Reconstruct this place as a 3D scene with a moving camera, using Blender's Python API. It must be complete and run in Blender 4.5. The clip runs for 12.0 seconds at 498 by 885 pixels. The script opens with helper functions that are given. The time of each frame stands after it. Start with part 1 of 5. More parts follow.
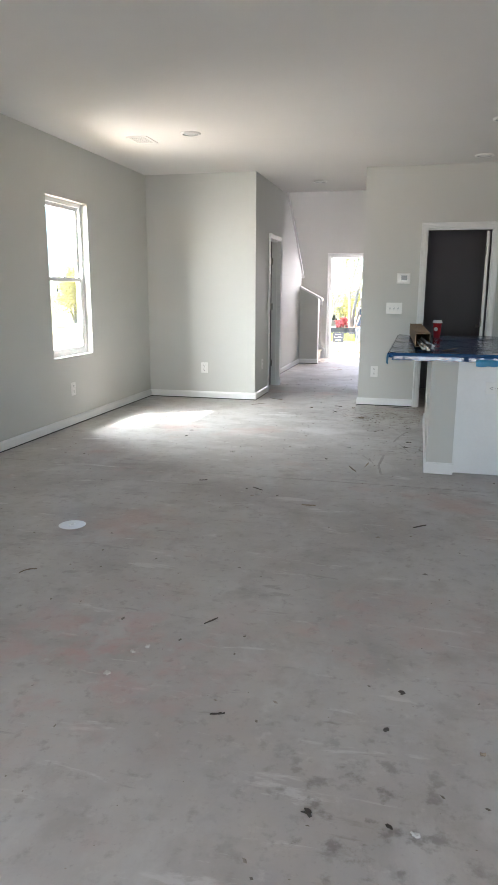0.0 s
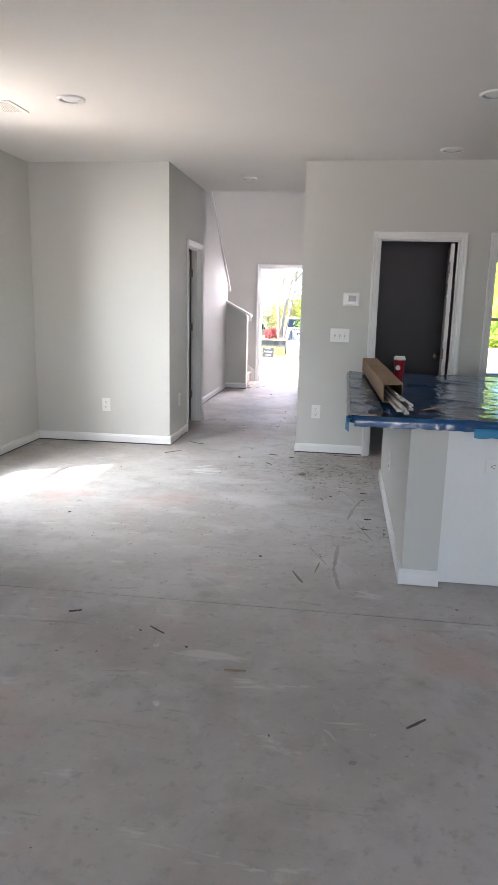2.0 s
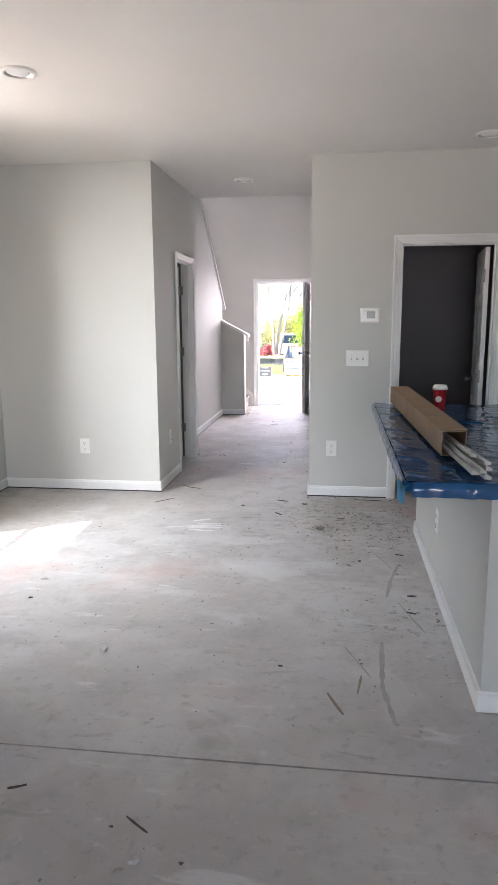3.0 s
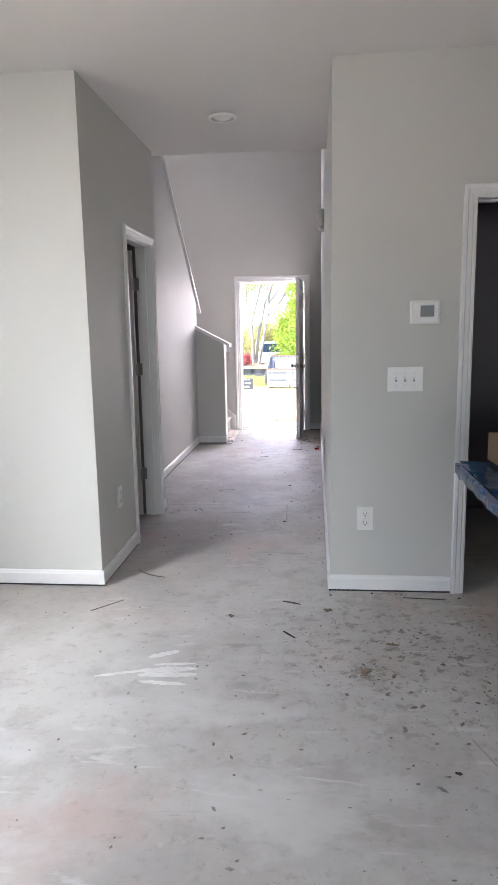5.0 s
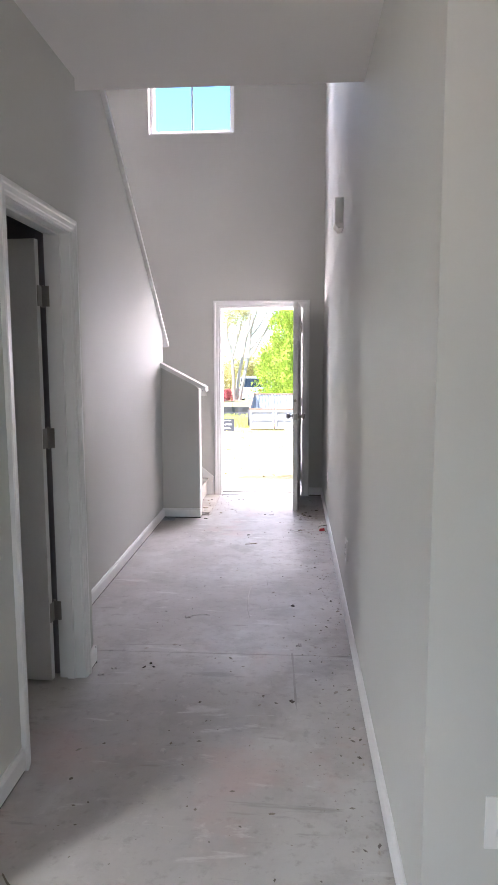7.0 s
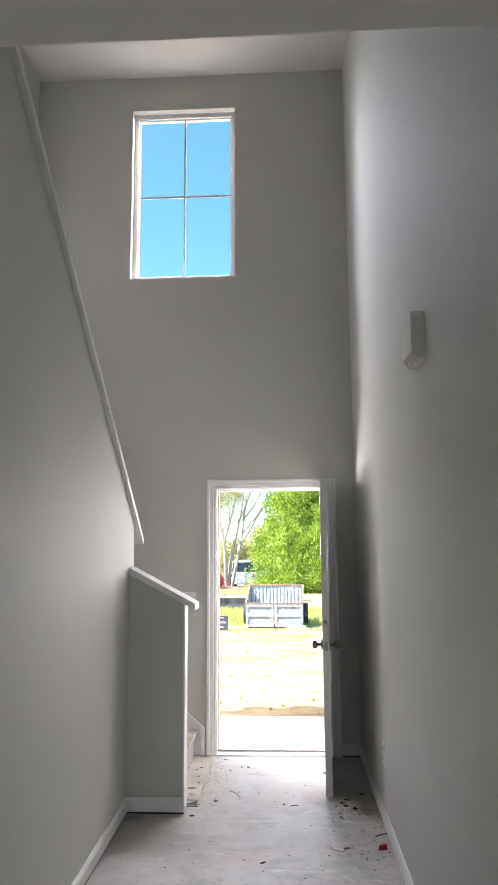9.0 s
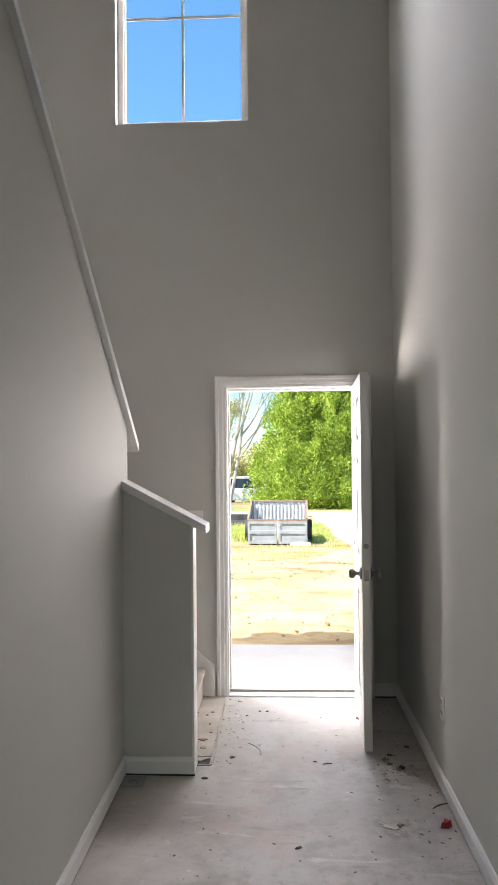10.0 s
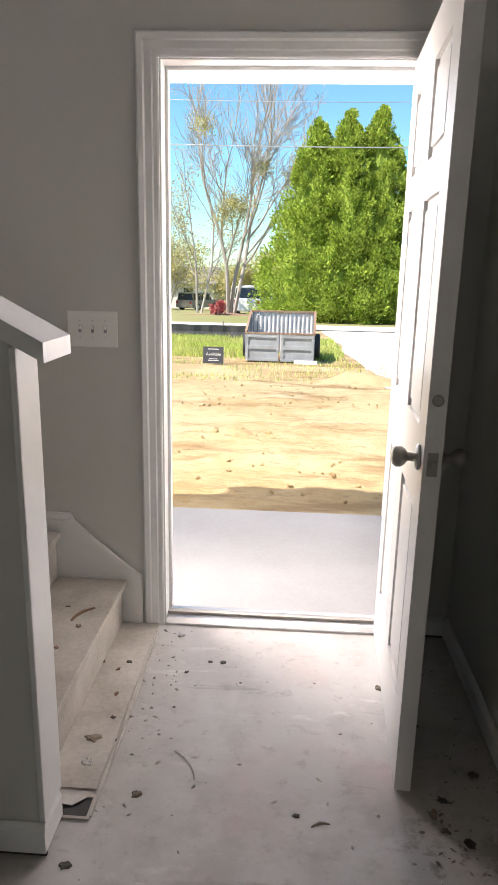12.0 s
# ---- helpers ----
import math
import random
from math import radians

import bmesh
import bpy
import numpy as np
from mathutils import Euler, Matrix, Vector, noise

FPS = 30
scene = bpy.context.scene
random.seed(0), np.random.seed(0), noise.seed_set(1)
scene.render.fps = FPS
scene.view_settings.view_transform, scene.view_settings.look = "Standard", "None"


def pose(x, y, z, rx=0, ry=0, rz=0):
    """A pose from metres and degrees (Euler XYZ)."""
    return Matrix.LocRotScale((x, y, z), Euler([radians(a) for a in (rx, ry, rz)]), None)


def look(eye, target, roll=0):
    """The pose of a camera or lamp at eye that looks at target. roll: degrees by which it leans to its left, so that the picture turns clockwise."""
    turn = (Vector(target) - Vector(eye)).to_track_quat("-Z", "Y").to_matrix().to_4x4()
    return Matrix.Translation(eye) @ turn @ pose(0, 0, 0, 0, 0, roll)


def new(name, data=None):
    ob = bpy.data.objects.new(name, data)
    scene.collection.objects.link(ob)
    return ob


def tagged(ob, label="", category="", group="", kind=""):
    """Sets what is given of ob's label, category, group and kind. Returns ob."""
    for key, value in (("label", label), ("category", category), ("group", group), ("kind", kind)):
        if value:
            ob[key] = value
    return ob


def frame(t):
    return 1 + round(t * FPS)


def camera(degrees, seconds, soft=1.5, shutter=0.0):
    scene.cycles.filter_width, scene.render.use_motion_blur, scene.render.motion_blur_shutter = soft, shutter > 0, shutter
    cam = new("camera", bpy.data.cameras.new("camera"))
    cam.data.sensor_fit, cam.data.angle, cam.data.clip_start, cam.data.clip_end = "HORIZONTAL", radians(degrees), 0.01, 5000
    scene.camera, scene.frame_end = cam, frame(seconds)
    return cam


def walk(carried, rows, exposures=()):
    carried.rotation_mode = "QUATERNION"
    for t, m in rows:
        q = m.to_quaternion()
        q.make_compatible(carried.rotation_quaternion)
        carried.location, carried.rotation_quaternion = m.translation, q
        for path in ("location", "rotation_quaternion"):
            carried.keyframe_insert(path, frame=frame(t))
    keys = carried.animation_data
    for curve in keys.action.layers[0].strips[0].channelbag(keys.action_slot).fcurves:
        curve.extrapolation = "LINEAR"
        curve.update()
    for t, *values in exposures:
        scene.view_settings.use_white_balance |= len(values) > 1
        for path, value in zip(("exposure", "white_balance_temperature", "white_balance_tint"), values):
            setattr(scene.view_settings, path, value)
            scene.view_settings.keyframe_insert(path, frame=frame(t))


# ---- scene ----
cam = camera(40.5, 12.0)
PATH = [
    (0, (1.157, 0.381, 1.333), (0.689, 2.277, 0.9), 0.3),
    (0.5, (1.174, 0.709, 1.418), (0.631, 2.573, 0.939), 0.3),
    (1, (1.085, 1.106, 1.418), (0.619, 2.99, 0.934), 0.7),
    (1.5, (1.044, 1.551, 1.428), (0.693, 3.467, 0.972), 1.2),
    (2, (0.906, 2.047, 1.47), (0.643, 3.986, 1.059), 1.3),
    (2.5, (0.788, 2.543, 1.468), (0.542, 4.492, 1.089), 0.2),
    (3, (0.705, 3.064, 1.494), (0.45, 5.014, 1.13), -0.3),
    (3.5, (0.516, 3.543, 1.497), (0.287, 5.498, 1.143), -0.9),
    (3.7, (0.487, 3.712, 1.495), (0.281, 5.673, 1.156), -0.9),
    (5.3, (0.355, 5.391, 1.448), (0.161, 7.352, 1.107), -1.0),
    (5.5, (0.317, 5.593, 1.477), (0.112, 7.552, 1.131), -0.8),
    (6, (0.238, 6.103, 1.469), (0.056, 8.062, 1.107), -0.4),
    (6.5, (0.226, 6.637, 1.446), (0.088, 8.601, 1.096), -0.1),
    (7, (0.176, 7.154, 1.492), (0.042, 9.134, 1.248), -0.2),
    (7.5, (0.113, 7.611, 1.547), (-0.036, 9.605, 1.503), -0.7),
    (7.7, (0.113, 7.803, 1.526), (-0.039, 9.797, 1.581), -1.1),
    (9.3, (-0.152, 9.354, 1.639), (-0.247, 11.331, 1.928), -0.2),
    (9.5, (-0.206, 9.544, 1.618), (-0.297, 11.527, 1.864), -0.2),
    (10, (-0.266, 10.017, 1.576), (-0.36, 12.015, 1.621), -0.5),
    (10.5, (-0.233, 10.569, 1.52), (-0.314, 12.557, 1.315), -0.6),
    (11, (-0.234, 11.095, 1.458), (-0.283, 13.053, 1.056), -0.4),
    (11.5, (-0.143, 11.596, 1.41), (-0.19, 13.537, 0.942), 0.3),
    (12, (-0.167, 12.083, 1.388), (-0.277, 14.016, 0.887), 1.27),
]
EXPOSURES = [(0, 2.82, 6300, 15), (1.5, 2.8, 6250, 19), (2.5, 2.85, 6250, 21), (3.5, 2.8, 6250, 22), (5.5, 2.63, 6150, 21), (7.7, 2.68, 6250, 20), (9.3, 1.9, 6450, 10), (10.5, 1.7, 6800, 12), (11.5, 1.53, 6850, 12), (12, 1.22, 6850, 14)]
walk(cam, [(t, look(eye, target, roll)) for t, eye, target, roll in PATH], EXPOSURES)

# ---- light ----
SUN_WAY = Vector((0.585, 0.36, -1.0)).normalized()
world = bpy.data.worlds.new("sky")
scene.world = world
world.use_nodes = True
wn = world.node_tree.nodes
sky = wn.new("ShaderNodeTexSky")
sky.sky_type = "NISHITA"
sky.sun_disc = False
sky.sun_elevation = math.asin(-SUN_WAY.z)
sky.sun_rotation = math.atan2(-SUN_WAY.x, -SUN_WAY.y)
sky.air_density, sky.dust_density, sky.ozone_density = 1.0, 0.1, 0.6
deep = wn.new("ShaderNodeMix")
deep.data_type, deep.blend_type = "RGBA", "MULTIPLY"
deep.inputs[0].default_value, deep.inputs[7].default_value = 1.0, (0.62, 1.0, 1.16, 1)
world.node_tree.links.new(sky.outputs[0], deep.inputs[6])
world.node_tree.links.new(deep.outputs[2], wn["Background"].inputs["Color"])
wn["Background"].inputs["Strength"].default_value = 0.085
sun = new("sun", bpy.data.lights.new("sun", "SUN"))
sun.data.energy, sun.data.angle, sun.data.color = 4.6, radians(0.5), (1.0, 0.95, 0.87)
sun.rotation_euler = SUN_WAY.to_track_quat("-Z", "Y").to_euler()


def daylight_fill(name, eye, target, w, h, power, colour=(0.93, 0.97, 1.0)):
    """Added lamp that fills in daylight through an opening: from the sky above it, or off the sunlit ground below it.
    """
    lamp = new(name, bpy.data.lights.new(name, "AREA"))
    lamp.data.shape, lamp.data.size, lamp.data.size_y, lamp.data.energy = "RECTANGLE", w, h, power
    lamp.data.color = colour
    lamp.matrix_world = look(eye, target)


# unseen fill lamps, several set beside an opening just to brighten the walls
daylight_fill("patio_door_fill", (1.0, -2.52, 1.05), (0.6, -0.6, 0.0), 2.3, 1.9, 20)
daylight_fill("west_window_ground_fill", (-4.2, 6.65, 0.22), (-2.2, 6.65, 1.7), 2.8, 0.8, 42, (1.0, 0.94, 0.83))
daylight_fill("west_window_sky_fill", (-3.4, 6.2, 3.0), (1.2, 6.8, 0.5), 1.8, 0.9, 90, (0.93, 1.0, 0.95))
daylight_fill("west_window_south_fill", (-3.3, 5.2, 2.0), (-1.3, 8.6, 0.9), 1.0, 1.4, 44, (0.97, 1.0, 0.93))
daylight_fill("front_door_sky_fill", (-0.18, 15.9, 2.25), (-0.18, 13.2, 0.0), 1.0, 0.5, 1.0)
daylight_fill("front_door_west_fill", (-1.4, 15.3, 1.6), (0.5, 12.2, 1.4), 0.6, 1.3, 58, (1.0, 0.93, 0.93))
daylight_fill("front_door_east_fill", (0.12, 15.9, 1.5), (-1.06, 12.4, 1.1), 0.55, 1.3, 8.5, (1.0, 0.93, 0.96))
daylight_fill("foyer_window_sky_fill", (-0.9, 15.3, 6.4), (-0.9, 11.8, 3.0), 1.2, 0.5, 62, (0.95, 0.93, 1.0))
daylight_fill("foyer_window_west_fill", (-2.2, 15.7, 6.0), (0.4, 12.0, 1.5), 1.0, 1.2, 44, (0.97, 0.93, 1.0))
daylight_fill("foyer_window_east_fill", (0.5, 15.7, 5.8), (-1.06, 11.4, 1.2), 1.0, 1.2, 150, (1.0, 0.93, 0.98))


# ---- materials ----
def mat(name, c, rough=0.6, c2=None, scale=3.0, fine=60.0, bump=0.15, metal=0.0, amount=0.5, vary=0.0, dist=0.002, spec=0.5):
    """Two colours mixed by broad and fine noise, with fine relief."""
    m = bpy.data.materials.new(name)
    m.use_nodes = True
    n, l = m.node_tree.nodes, m.node_tree.links
    b = n["Principled BSDF"]
    b.inputs["Roughness"].default_value, b.inputs["Metallic"].default_value = rough, metal
    b.inputs["Specular IOR Level"].default_value = spec
    tc = n.new("ShaderNodeTexCoord")
    big, small = n.new("ShaderNodeTexNoise"), n.new("ShaderNodeTexNoise")
    for t, s, d in ((big, scale, 5), (small, fine, 4)):
        t.inputs["Scale"].default_value, t.inputs["Detail"].default_value = s, d
        l.new(tc.outputs["Object"], t.inputs["Vector"])
    add = n.new("ShaderNodeMath")
    add.operation = "MULTIPLY_ADD"
    l.new(small.outputs["Fac"], add.inputs[0])
    add.inputs[1].default_value = 0.4
    l.new(big.outputs["Fac"], add.inputs[2])
    mr = n.new("ShaderNodeMapRange")
    mr.inputs[1].default_value, mr.inputs[2].default_value = 0.45, 0.95
    mr.inputs[4].default_value = amount * 2
    l.new(add.outputs[0], mr.inputs[0])
    mix = n.new("ShaderNodeMix")
    mix.data_type = "RGBA"
    mix.inputs[6].default_value = (*c, 1)
    mix.inputs[7].default_value = (*(c2 or [v * 0.85 for v in c]), 1)
    l.new(mr.outputs[0], mix.inputs[0])
    out = mix.outputs[2]
    if vary:
        info, hsv = n.new("ShaderNodeObjectInfo"), n.new("ShaderNodeHueSaturation")
        v = n.new("ShaderNodeMapRange")
        v.inputs[3].default_value, v.inputs[4].default_value = 1 - vary, 1 + vary
        l.new(info.outputs["Random"], v.inputs[0])
        l.new(v.outputs[0], hsv.inputs["Value"])
        l.new(out, hsv.inputs["Color"])
        out = hsv.outputs[0]
    l.new(out, b.inputs["Base Color"])
    if bump:
        bp = n.new("ShaderNodeBump")
        bp.inputs["Strength"].default_value, bp.inputs["Distance"].default_value = bump, dist
        l.new(small.outputs["Fac"], bp.inputs["Height"])
        l.new(bp.outputs[0], b.inputs["Normal"])
    return m


def leaf_mat(name, c, c2):
    m = mat(name, c, 0.8, c2, 0.9, 9.0, 0.0, spec=0.2)
    n, l = m.node_tree.nodes, m.node_tree.links
    geo, hsv = n.new("ShaderNodeNewGeometry"), n.new("ShaderNodeHueSaturation")
    v = n.new("ShaderNodeMapRange")
    v.inputs[3].default_value, v.inputs[4].default_value = 0.55, 1.45
    l.new(geo.outputs["Random Per Island"], v.inputs[0])
    l.new(v.outputs[0], hsv.inputs["Value"])
    b = n["Principled BSDF"]
    l.new(b.inputs["Base Color"].links[0].from_socket, hsv.inputs["Color"])
    l.new(hsv.outputs[0], b.inputs["Base Color"])
    tr, mixs = n.new("ShaderNodeBsdfTranslucent"), n.new("ShaderNodeMixShader")
    l.new(hsv.outputs[0], tr.inputs["Color"])
    mixs.inputs[0].default_value = 0.3
    l.new(b.outputs[0], mixs.inputs[1])
    l.new(tr.outputs[0], mixs.inputs[2])
    l.new(mixs.outputs[0], n["Material Output"].inputs["Surface"])
    return m


def glass_mat(name, tint=(1, 1, 1)):
    m = bpy.data.materials.new(name)
    m.use_nodes = True
    n, l = m.node_tree.nodes, m.node_tree.links
    tr, gl, mx, fr = (n.new("ShaderNode" + k) for k in ("BsdfTransparent", "BsdfGlossy", "MixShader", "LayerWeight"))
    tr.inputs["Color"].default_value = (*tint, 1)
    gl.inputs["Roughness"].default_value = 0.02
    pw = n.new("ShaderNodeMath")
    pw.operation, pw.inputs[1].default_value = "POWER", 5.0
    l.new(fr.outputs["Facing"], pw.inputs[0])
    l.new(pw.outputs[0], mx.inputs[0])
    l.new(tr.outputs[0], mx.inputs[1])
    l.new(gl.outputs[0], mx.inputs[2])
    l.new(mx.outputs[0], n["Material Output"].inputs["Surface"])
    return m


def concrete_mat(name):
    """Trowelled slab: broad pale and dark clouds, chalky smears, small dark specks, faint red chalk dust."""
    m = bpy.data.materials.new(name)
    m.use_nodes = True
    n, l = m.node_tree.nodes, m.node_tree.links
    b = n["Principled BSDF"]
    tc = n.new("ShaderNodeTexCoord")

    def tex(scale, detail=6, stretch=(1, 1, 1), distort=0.0, turn=0.0, shift=(0, 0, 0)):
        mp, t = n.new("ShaderNodeMapping"), n.new("ShaderNodeTexNoise")
        mp.inputs["Scale"].default_value, mp.inputs["Location"].default_value = stretch, shift
        mp.inputs["Rotation"].default_value = (0, 0, turn)
        l.new(tc.outputs["Object"], mp.inputs["Vector"])
        l.new(mp.outputs[0], t.inputs["Vector"])
        t.inputs["Scale"].default_value, t.inputs["Detail"].default_value = scale, detail
        t.inputs["Roughness"].default_value, t.inputs["Distortion"].default_value = 0.62, distort
        return t.outputs["Fac"]

    def ramp(src, lo, hi, top=1.0):
        r = n.new("ShaderNodeMapRange")
        r.interpolation_type = "SMOOTHSTEP"
        r.inputs[1].default_value, r.inputs[2].default_value, r.inputs[4].default_value = lo, hi, top
        l.new(src, r.inputs[0])
        return r.outputs[0]

    def blend(under, over, fac):
        x = n.new("ShaderNodeMix")
        x.data_type = "RGBA"
        for k, v in ((6, under), (7, over)):
            if isinstance(v, tuple):
                x.inputs[k].default_value = (*v, 1)
            else:
                l.new(v, x.inputs[k])
        l.new(fac, x.inputs[0])
        return x.outputs[2]

    fine = tex(45, 8)
    c = blend((0.44, 0.415, 0.39), (0.535, 0.515, 0.49), ramp(tex(0.9, 8, distort=0.2), 0.38, 0.62))
    c = blend(c, (0.37, 0.345, 0.32), ramp(tex(5.0, 8, shift=(1, 8, 0)), 0.48, 0.68, 0.55))
    c = blend(c, (0.30, 0.27, 0.245), ramp(tex(19, 9, shift=(6, 1, 0)), 0.54, 0.70, 0.5))
    c = blend(c, (0.60, 0.58, 0.55), ramp(tex(14, 9, shift=(3, 9, 0)), 0.58, 0.72, 0.5))
    c = blend(c, (0.32, 0.295, 0.265), ramp(tex(1.9, 8, (1, 1.4, 1), 0.25, 0.3), 0.56, 0.72, 0.55))
    c = blend(c, (0.63, 0.615, 0.59), ramp(tex(2.6, 9, (1, 4.5, 1), 0.5, 0.9, (5, 7, 0)), 0.60, 0.68, 0.7))
    c = blend(c, (0.27, 0.25, 0.225), ramp(tex(2.2, 9, (1, 6.0, 1), 0.4, -1.1, (8, 2, 0)), 0.62, 0.70, 0.5))
    c = blend(c, (0.58, 0.565, 0.54), ramp(tex(1.5, 8, (1.7, 1, 1), 0.3, -0.7, (3, 1, 0)), 0.55, 0.70, 0.6))
    c = blend(c, (0.52, 0.36, 0.32), ramp(tex(1.1, 5, shift=(7, 2, 0)), 0.55, 0.70, 0.5))
    c = blend(c, (0.14, 0.12, 0.10), ramp(tex(11, 9, shift=(2, 5, 0)), 0.69, 0.76, 0.7))
    c = blend(c, (0.66, 0.65, 0.63), ramp(tex(9, 9, shift=(9, 3, 0)), 0.70, 0.75, 0.7))
    c = blend(c, (0.25, 0.23, 0.21), ramp(fine, 0.58, 0.75, 0.35))

    def spot(x, y, rin, rout, src):
        """A stained patch: noise that fades out with the distance from a place."""
        d, inv, mul = n.new("ShaderNodeVectorMath"), n.new("ShaderNodeMapRange"), n.new("ShaderNodeMath")
        d.operation, d.inputs[1].default_value = "DISTANCE", (x, y, 0)
        l.new(tc.outputs["Object"], d.inputs[0])
        inv.inputs[1].default_value, inv.inputs[2].default_value, inv.inputs[3].default_value, inv.inputs[4].default_value = rin, rout, 1.0, 0.0
        l.new(d.outputs["Value"], inv.inputs[0])
        mul.operation = "MULTIPLY"
        l.new(inv.outputs[0], mul.inputs[0])
        l.new(src, mul.inputs[1])
        return mul.outputs[0]

    specks = tex(17, 9, shift=(5, 5, 0))
    c = blend(c, (0.20, 0.165, 0.13), spot(0.85, 7.95, 0.2, 0.95, ramp(specks, 0.52, 0.64, 0.85)))
    c = blend(c, (0.19, 0.16, 0.13), spot(1.15, 6.3, 0.1, 0.7, ramp(specks, 0.55, 0.66, 0.7)))
    c = blend(c, (0.13, 0.095, 0.06), spot(0.605, 7.75, 0.02, 0.10, ramp(tex(30, 6), 0.42, 0.6, 0.9)))
    c = blend(c, (0.14, 0.11, 0.08), spot(0.27, 13.45, 0.03, 0.2, ramp(tex(24, 7), 0.50, 0.62, 0.6)))
    c = blend(c, (0.25, 0.20, 0.15), spot(0.40, 12.2, 0.1, 0.9, ramp(specks, 0.56, 0.68, 0.7)))
    c = blend(c, (0.17, 0.15, 0.13), spot(1.1, 1.9, 0.1, 0.5, ramp(tex(12, 9), 0.52, 0.66, 0.7)))
    c = blend(c, (0.55, 0.30, 0.28), spot(0.05, 2.5, 0.1, 0.75, ramp(tex(5, 7), 0.45, 0.65, 0.5)))
    c = blend(c, (0.55, 0.33, 0.30), spot(0.95, 2.9, 0.1, 0.5, ramp(tex(5, 7, shift=(3, 3, 0)), 0.48, 0.68, 0.4)))
    c = blend(c, (0.64, 0.62, 0.60), spot(0.15, 7.0, 0.5, 1.6, ramp(tex(1.7, 8, (1, 1.6, 1), 0.3, 0.4), 0.48, 0.66, 0.7)))
    c = blend(c, (0.33, 0.31, 0.275), spot(-0.1, 12.6, 0.4, 1.5, ramp(tex(4.5, 9, shift=(2, 2, 0)), 0.50, 0.64, 0.6)))
    c = blend(c, (0.34, 0.32, 0.295), spot(0.1, 10.6, 0.3, 1.4, ramp(tex(3.5, 9, shift=(4, 1, 0)), 0.50, 0.66, 0.55)))
    c = blend(c, (0.24, 0.19, 0.14), spot(0.22, 12.95, 0.03, 0.16, ramp(tex(20, 7), 0.45, 0.6, 0.7)))
    l.new(c, b.inputs["Base Color"])
    l.new(ramp(tex(1.7, 6, shift=(4, 4, 0)), 0.3, 0.7, 0.25), n.new("ShaderNodeMath").inputs[0])
    mt = n[-1]
    mt.operation, mt.inputs[1].default_value = "ADD", 0.5
    l.new(mt.outputs[0], b.inputs["Roughness"])
    bp = n.new("ShaderNodeBump")
    bp.inputs["Strength"].default_value, bp.inputs["Distance"].default_value = 0.25, 0.002
    l.new(fine, bp.inputs["Height"])
    l.new(bp.outputs[0], b.inputs["Normal"])
    return m


def soil_mat(name):
    """Graded sand: ochre and pale streaks drawn out across the plot, darker damp crumbs, broken relief."""
    m = mat(name, (0.28, 0.185, 0.075), 0.95, (0.41, 0.325, 0.185), 0.7, 7, 0.0, amount=0.7)
    n, l = m.node_tree.nodes, m.node_tree.links
    b, tc = n["Principled BSDF"], n["Texture Coordinate"]
    c = b.inputs["Base Color"].links[0].from_socket

    def layer(under, colour, scale, stretch, lo, hi, top):
        mp, t, r, x = n.new("ShaderNodeMapping"), n.new("ShaderNodeTexNoise"), n.new("ShaderNodeMapRange"), n.new("ShaderNodeMix")
        mp.inputs["Scale"].default_value, mp.inputs["Rotation"].default_value = stretch, (0, 0, 0.12)
        l.new(tc.outputs["Object"], mp.inputs["Vector"])
        l.new(mp.outputs[0], t.inputs["Vector"])
        t.inputs["Scale"].default_value, t.inputs["Detail"].default_value, t.inputs["Roughness"].default_value = scale, 8, 0.65
        r.inputs[1].default_value, r.inputs[2].default_value, r.inputs[4].default_value = lo, hi, top
        l.new(t.outputs["Fac"], r.inputs[0])
        x.data_type = "RGBA"
        l.new(under, x.inputs[6])
        x.inputs[7].default_value = (*colour, 1)
        l.new(r.outputs[0], x.inputs[0])
        return x.outputs[2], t.outputs["Fac"]

    c, h1 = layer(c, (0.19, 0.115, 0.048), 1.5, (0.45, 1.6, 1), 0.50, 0.62, 0.8)
    c, h2 = layer(c, (0.47, 0.385, 0.26), 1.1, (0.5, 1.3, 1), 0.56, 0.70, 0.8)
    c, h3 = layer(c, (0.13, 0.075, 0.04), 9.0, (0.7, 1.3, 1), 0.62, 0.72, 0.7)
    l.new(c, b.inputs["Base Color"])
    bp, bq = n.new("ShaderNodeBump"), n.new("ShaderNodeBump")
    bp.inputs["Strength"].default_value, bp.inputs["Distance"].default_value = 0.8, 0.03
    bq.inputs["Strength"].default_value, bq.inputs["Distance"].default_value = 0.9, 0.05
    l.new(h1, bp.inputs["Height"])
    l.new(h3, bq.inputs["Height"])
    l.new(bp.outputs[0], bq.inputs["Normal"])
    l.new(bq.outputs[0], b.inputs["Normal"])
    return m


M_WALL = mat("wall_paint", (0.57, 0.568, 0.533), 0.62, (0.545, 0.543, 0.508), 1.2, 160, 0.12, dist=0.001)
M_CEIL = mat("ceiling_paint", (0.74, 0.725, 0.70), 0.85, (0.70, 0.685, 0.66), 0.9, 140, 0.15, dist=0.001)
M_TRIM = mat("white_trim_paint", (0.78, 0.78, 0.77), 0.35, (0.72, 0.72, 0.70), 2.5, 50, 0.04, dist=0.001)
M_DOOR = mat("white_door_paint", (0.76, 0.75, 0.73), 0.4, (0.69, 0.68, 0.65), 2.0, 90, 0.06, dist=0.001)
M_FLOOR = concrete_mat("trowelled_concrete")
M_PORCH = mat("porch_concrete", (0.36, 0.355, 0.345), 0.8, (0.29, 0.285, 0.275), 2.0, 60, 0.3)
M_DRIVE = mat("pale_driveway_concrete", (0.50, 0.49, 0.47), 0.85, (0.43, 0.42, 0.40), 1.0, 50, 0.3)
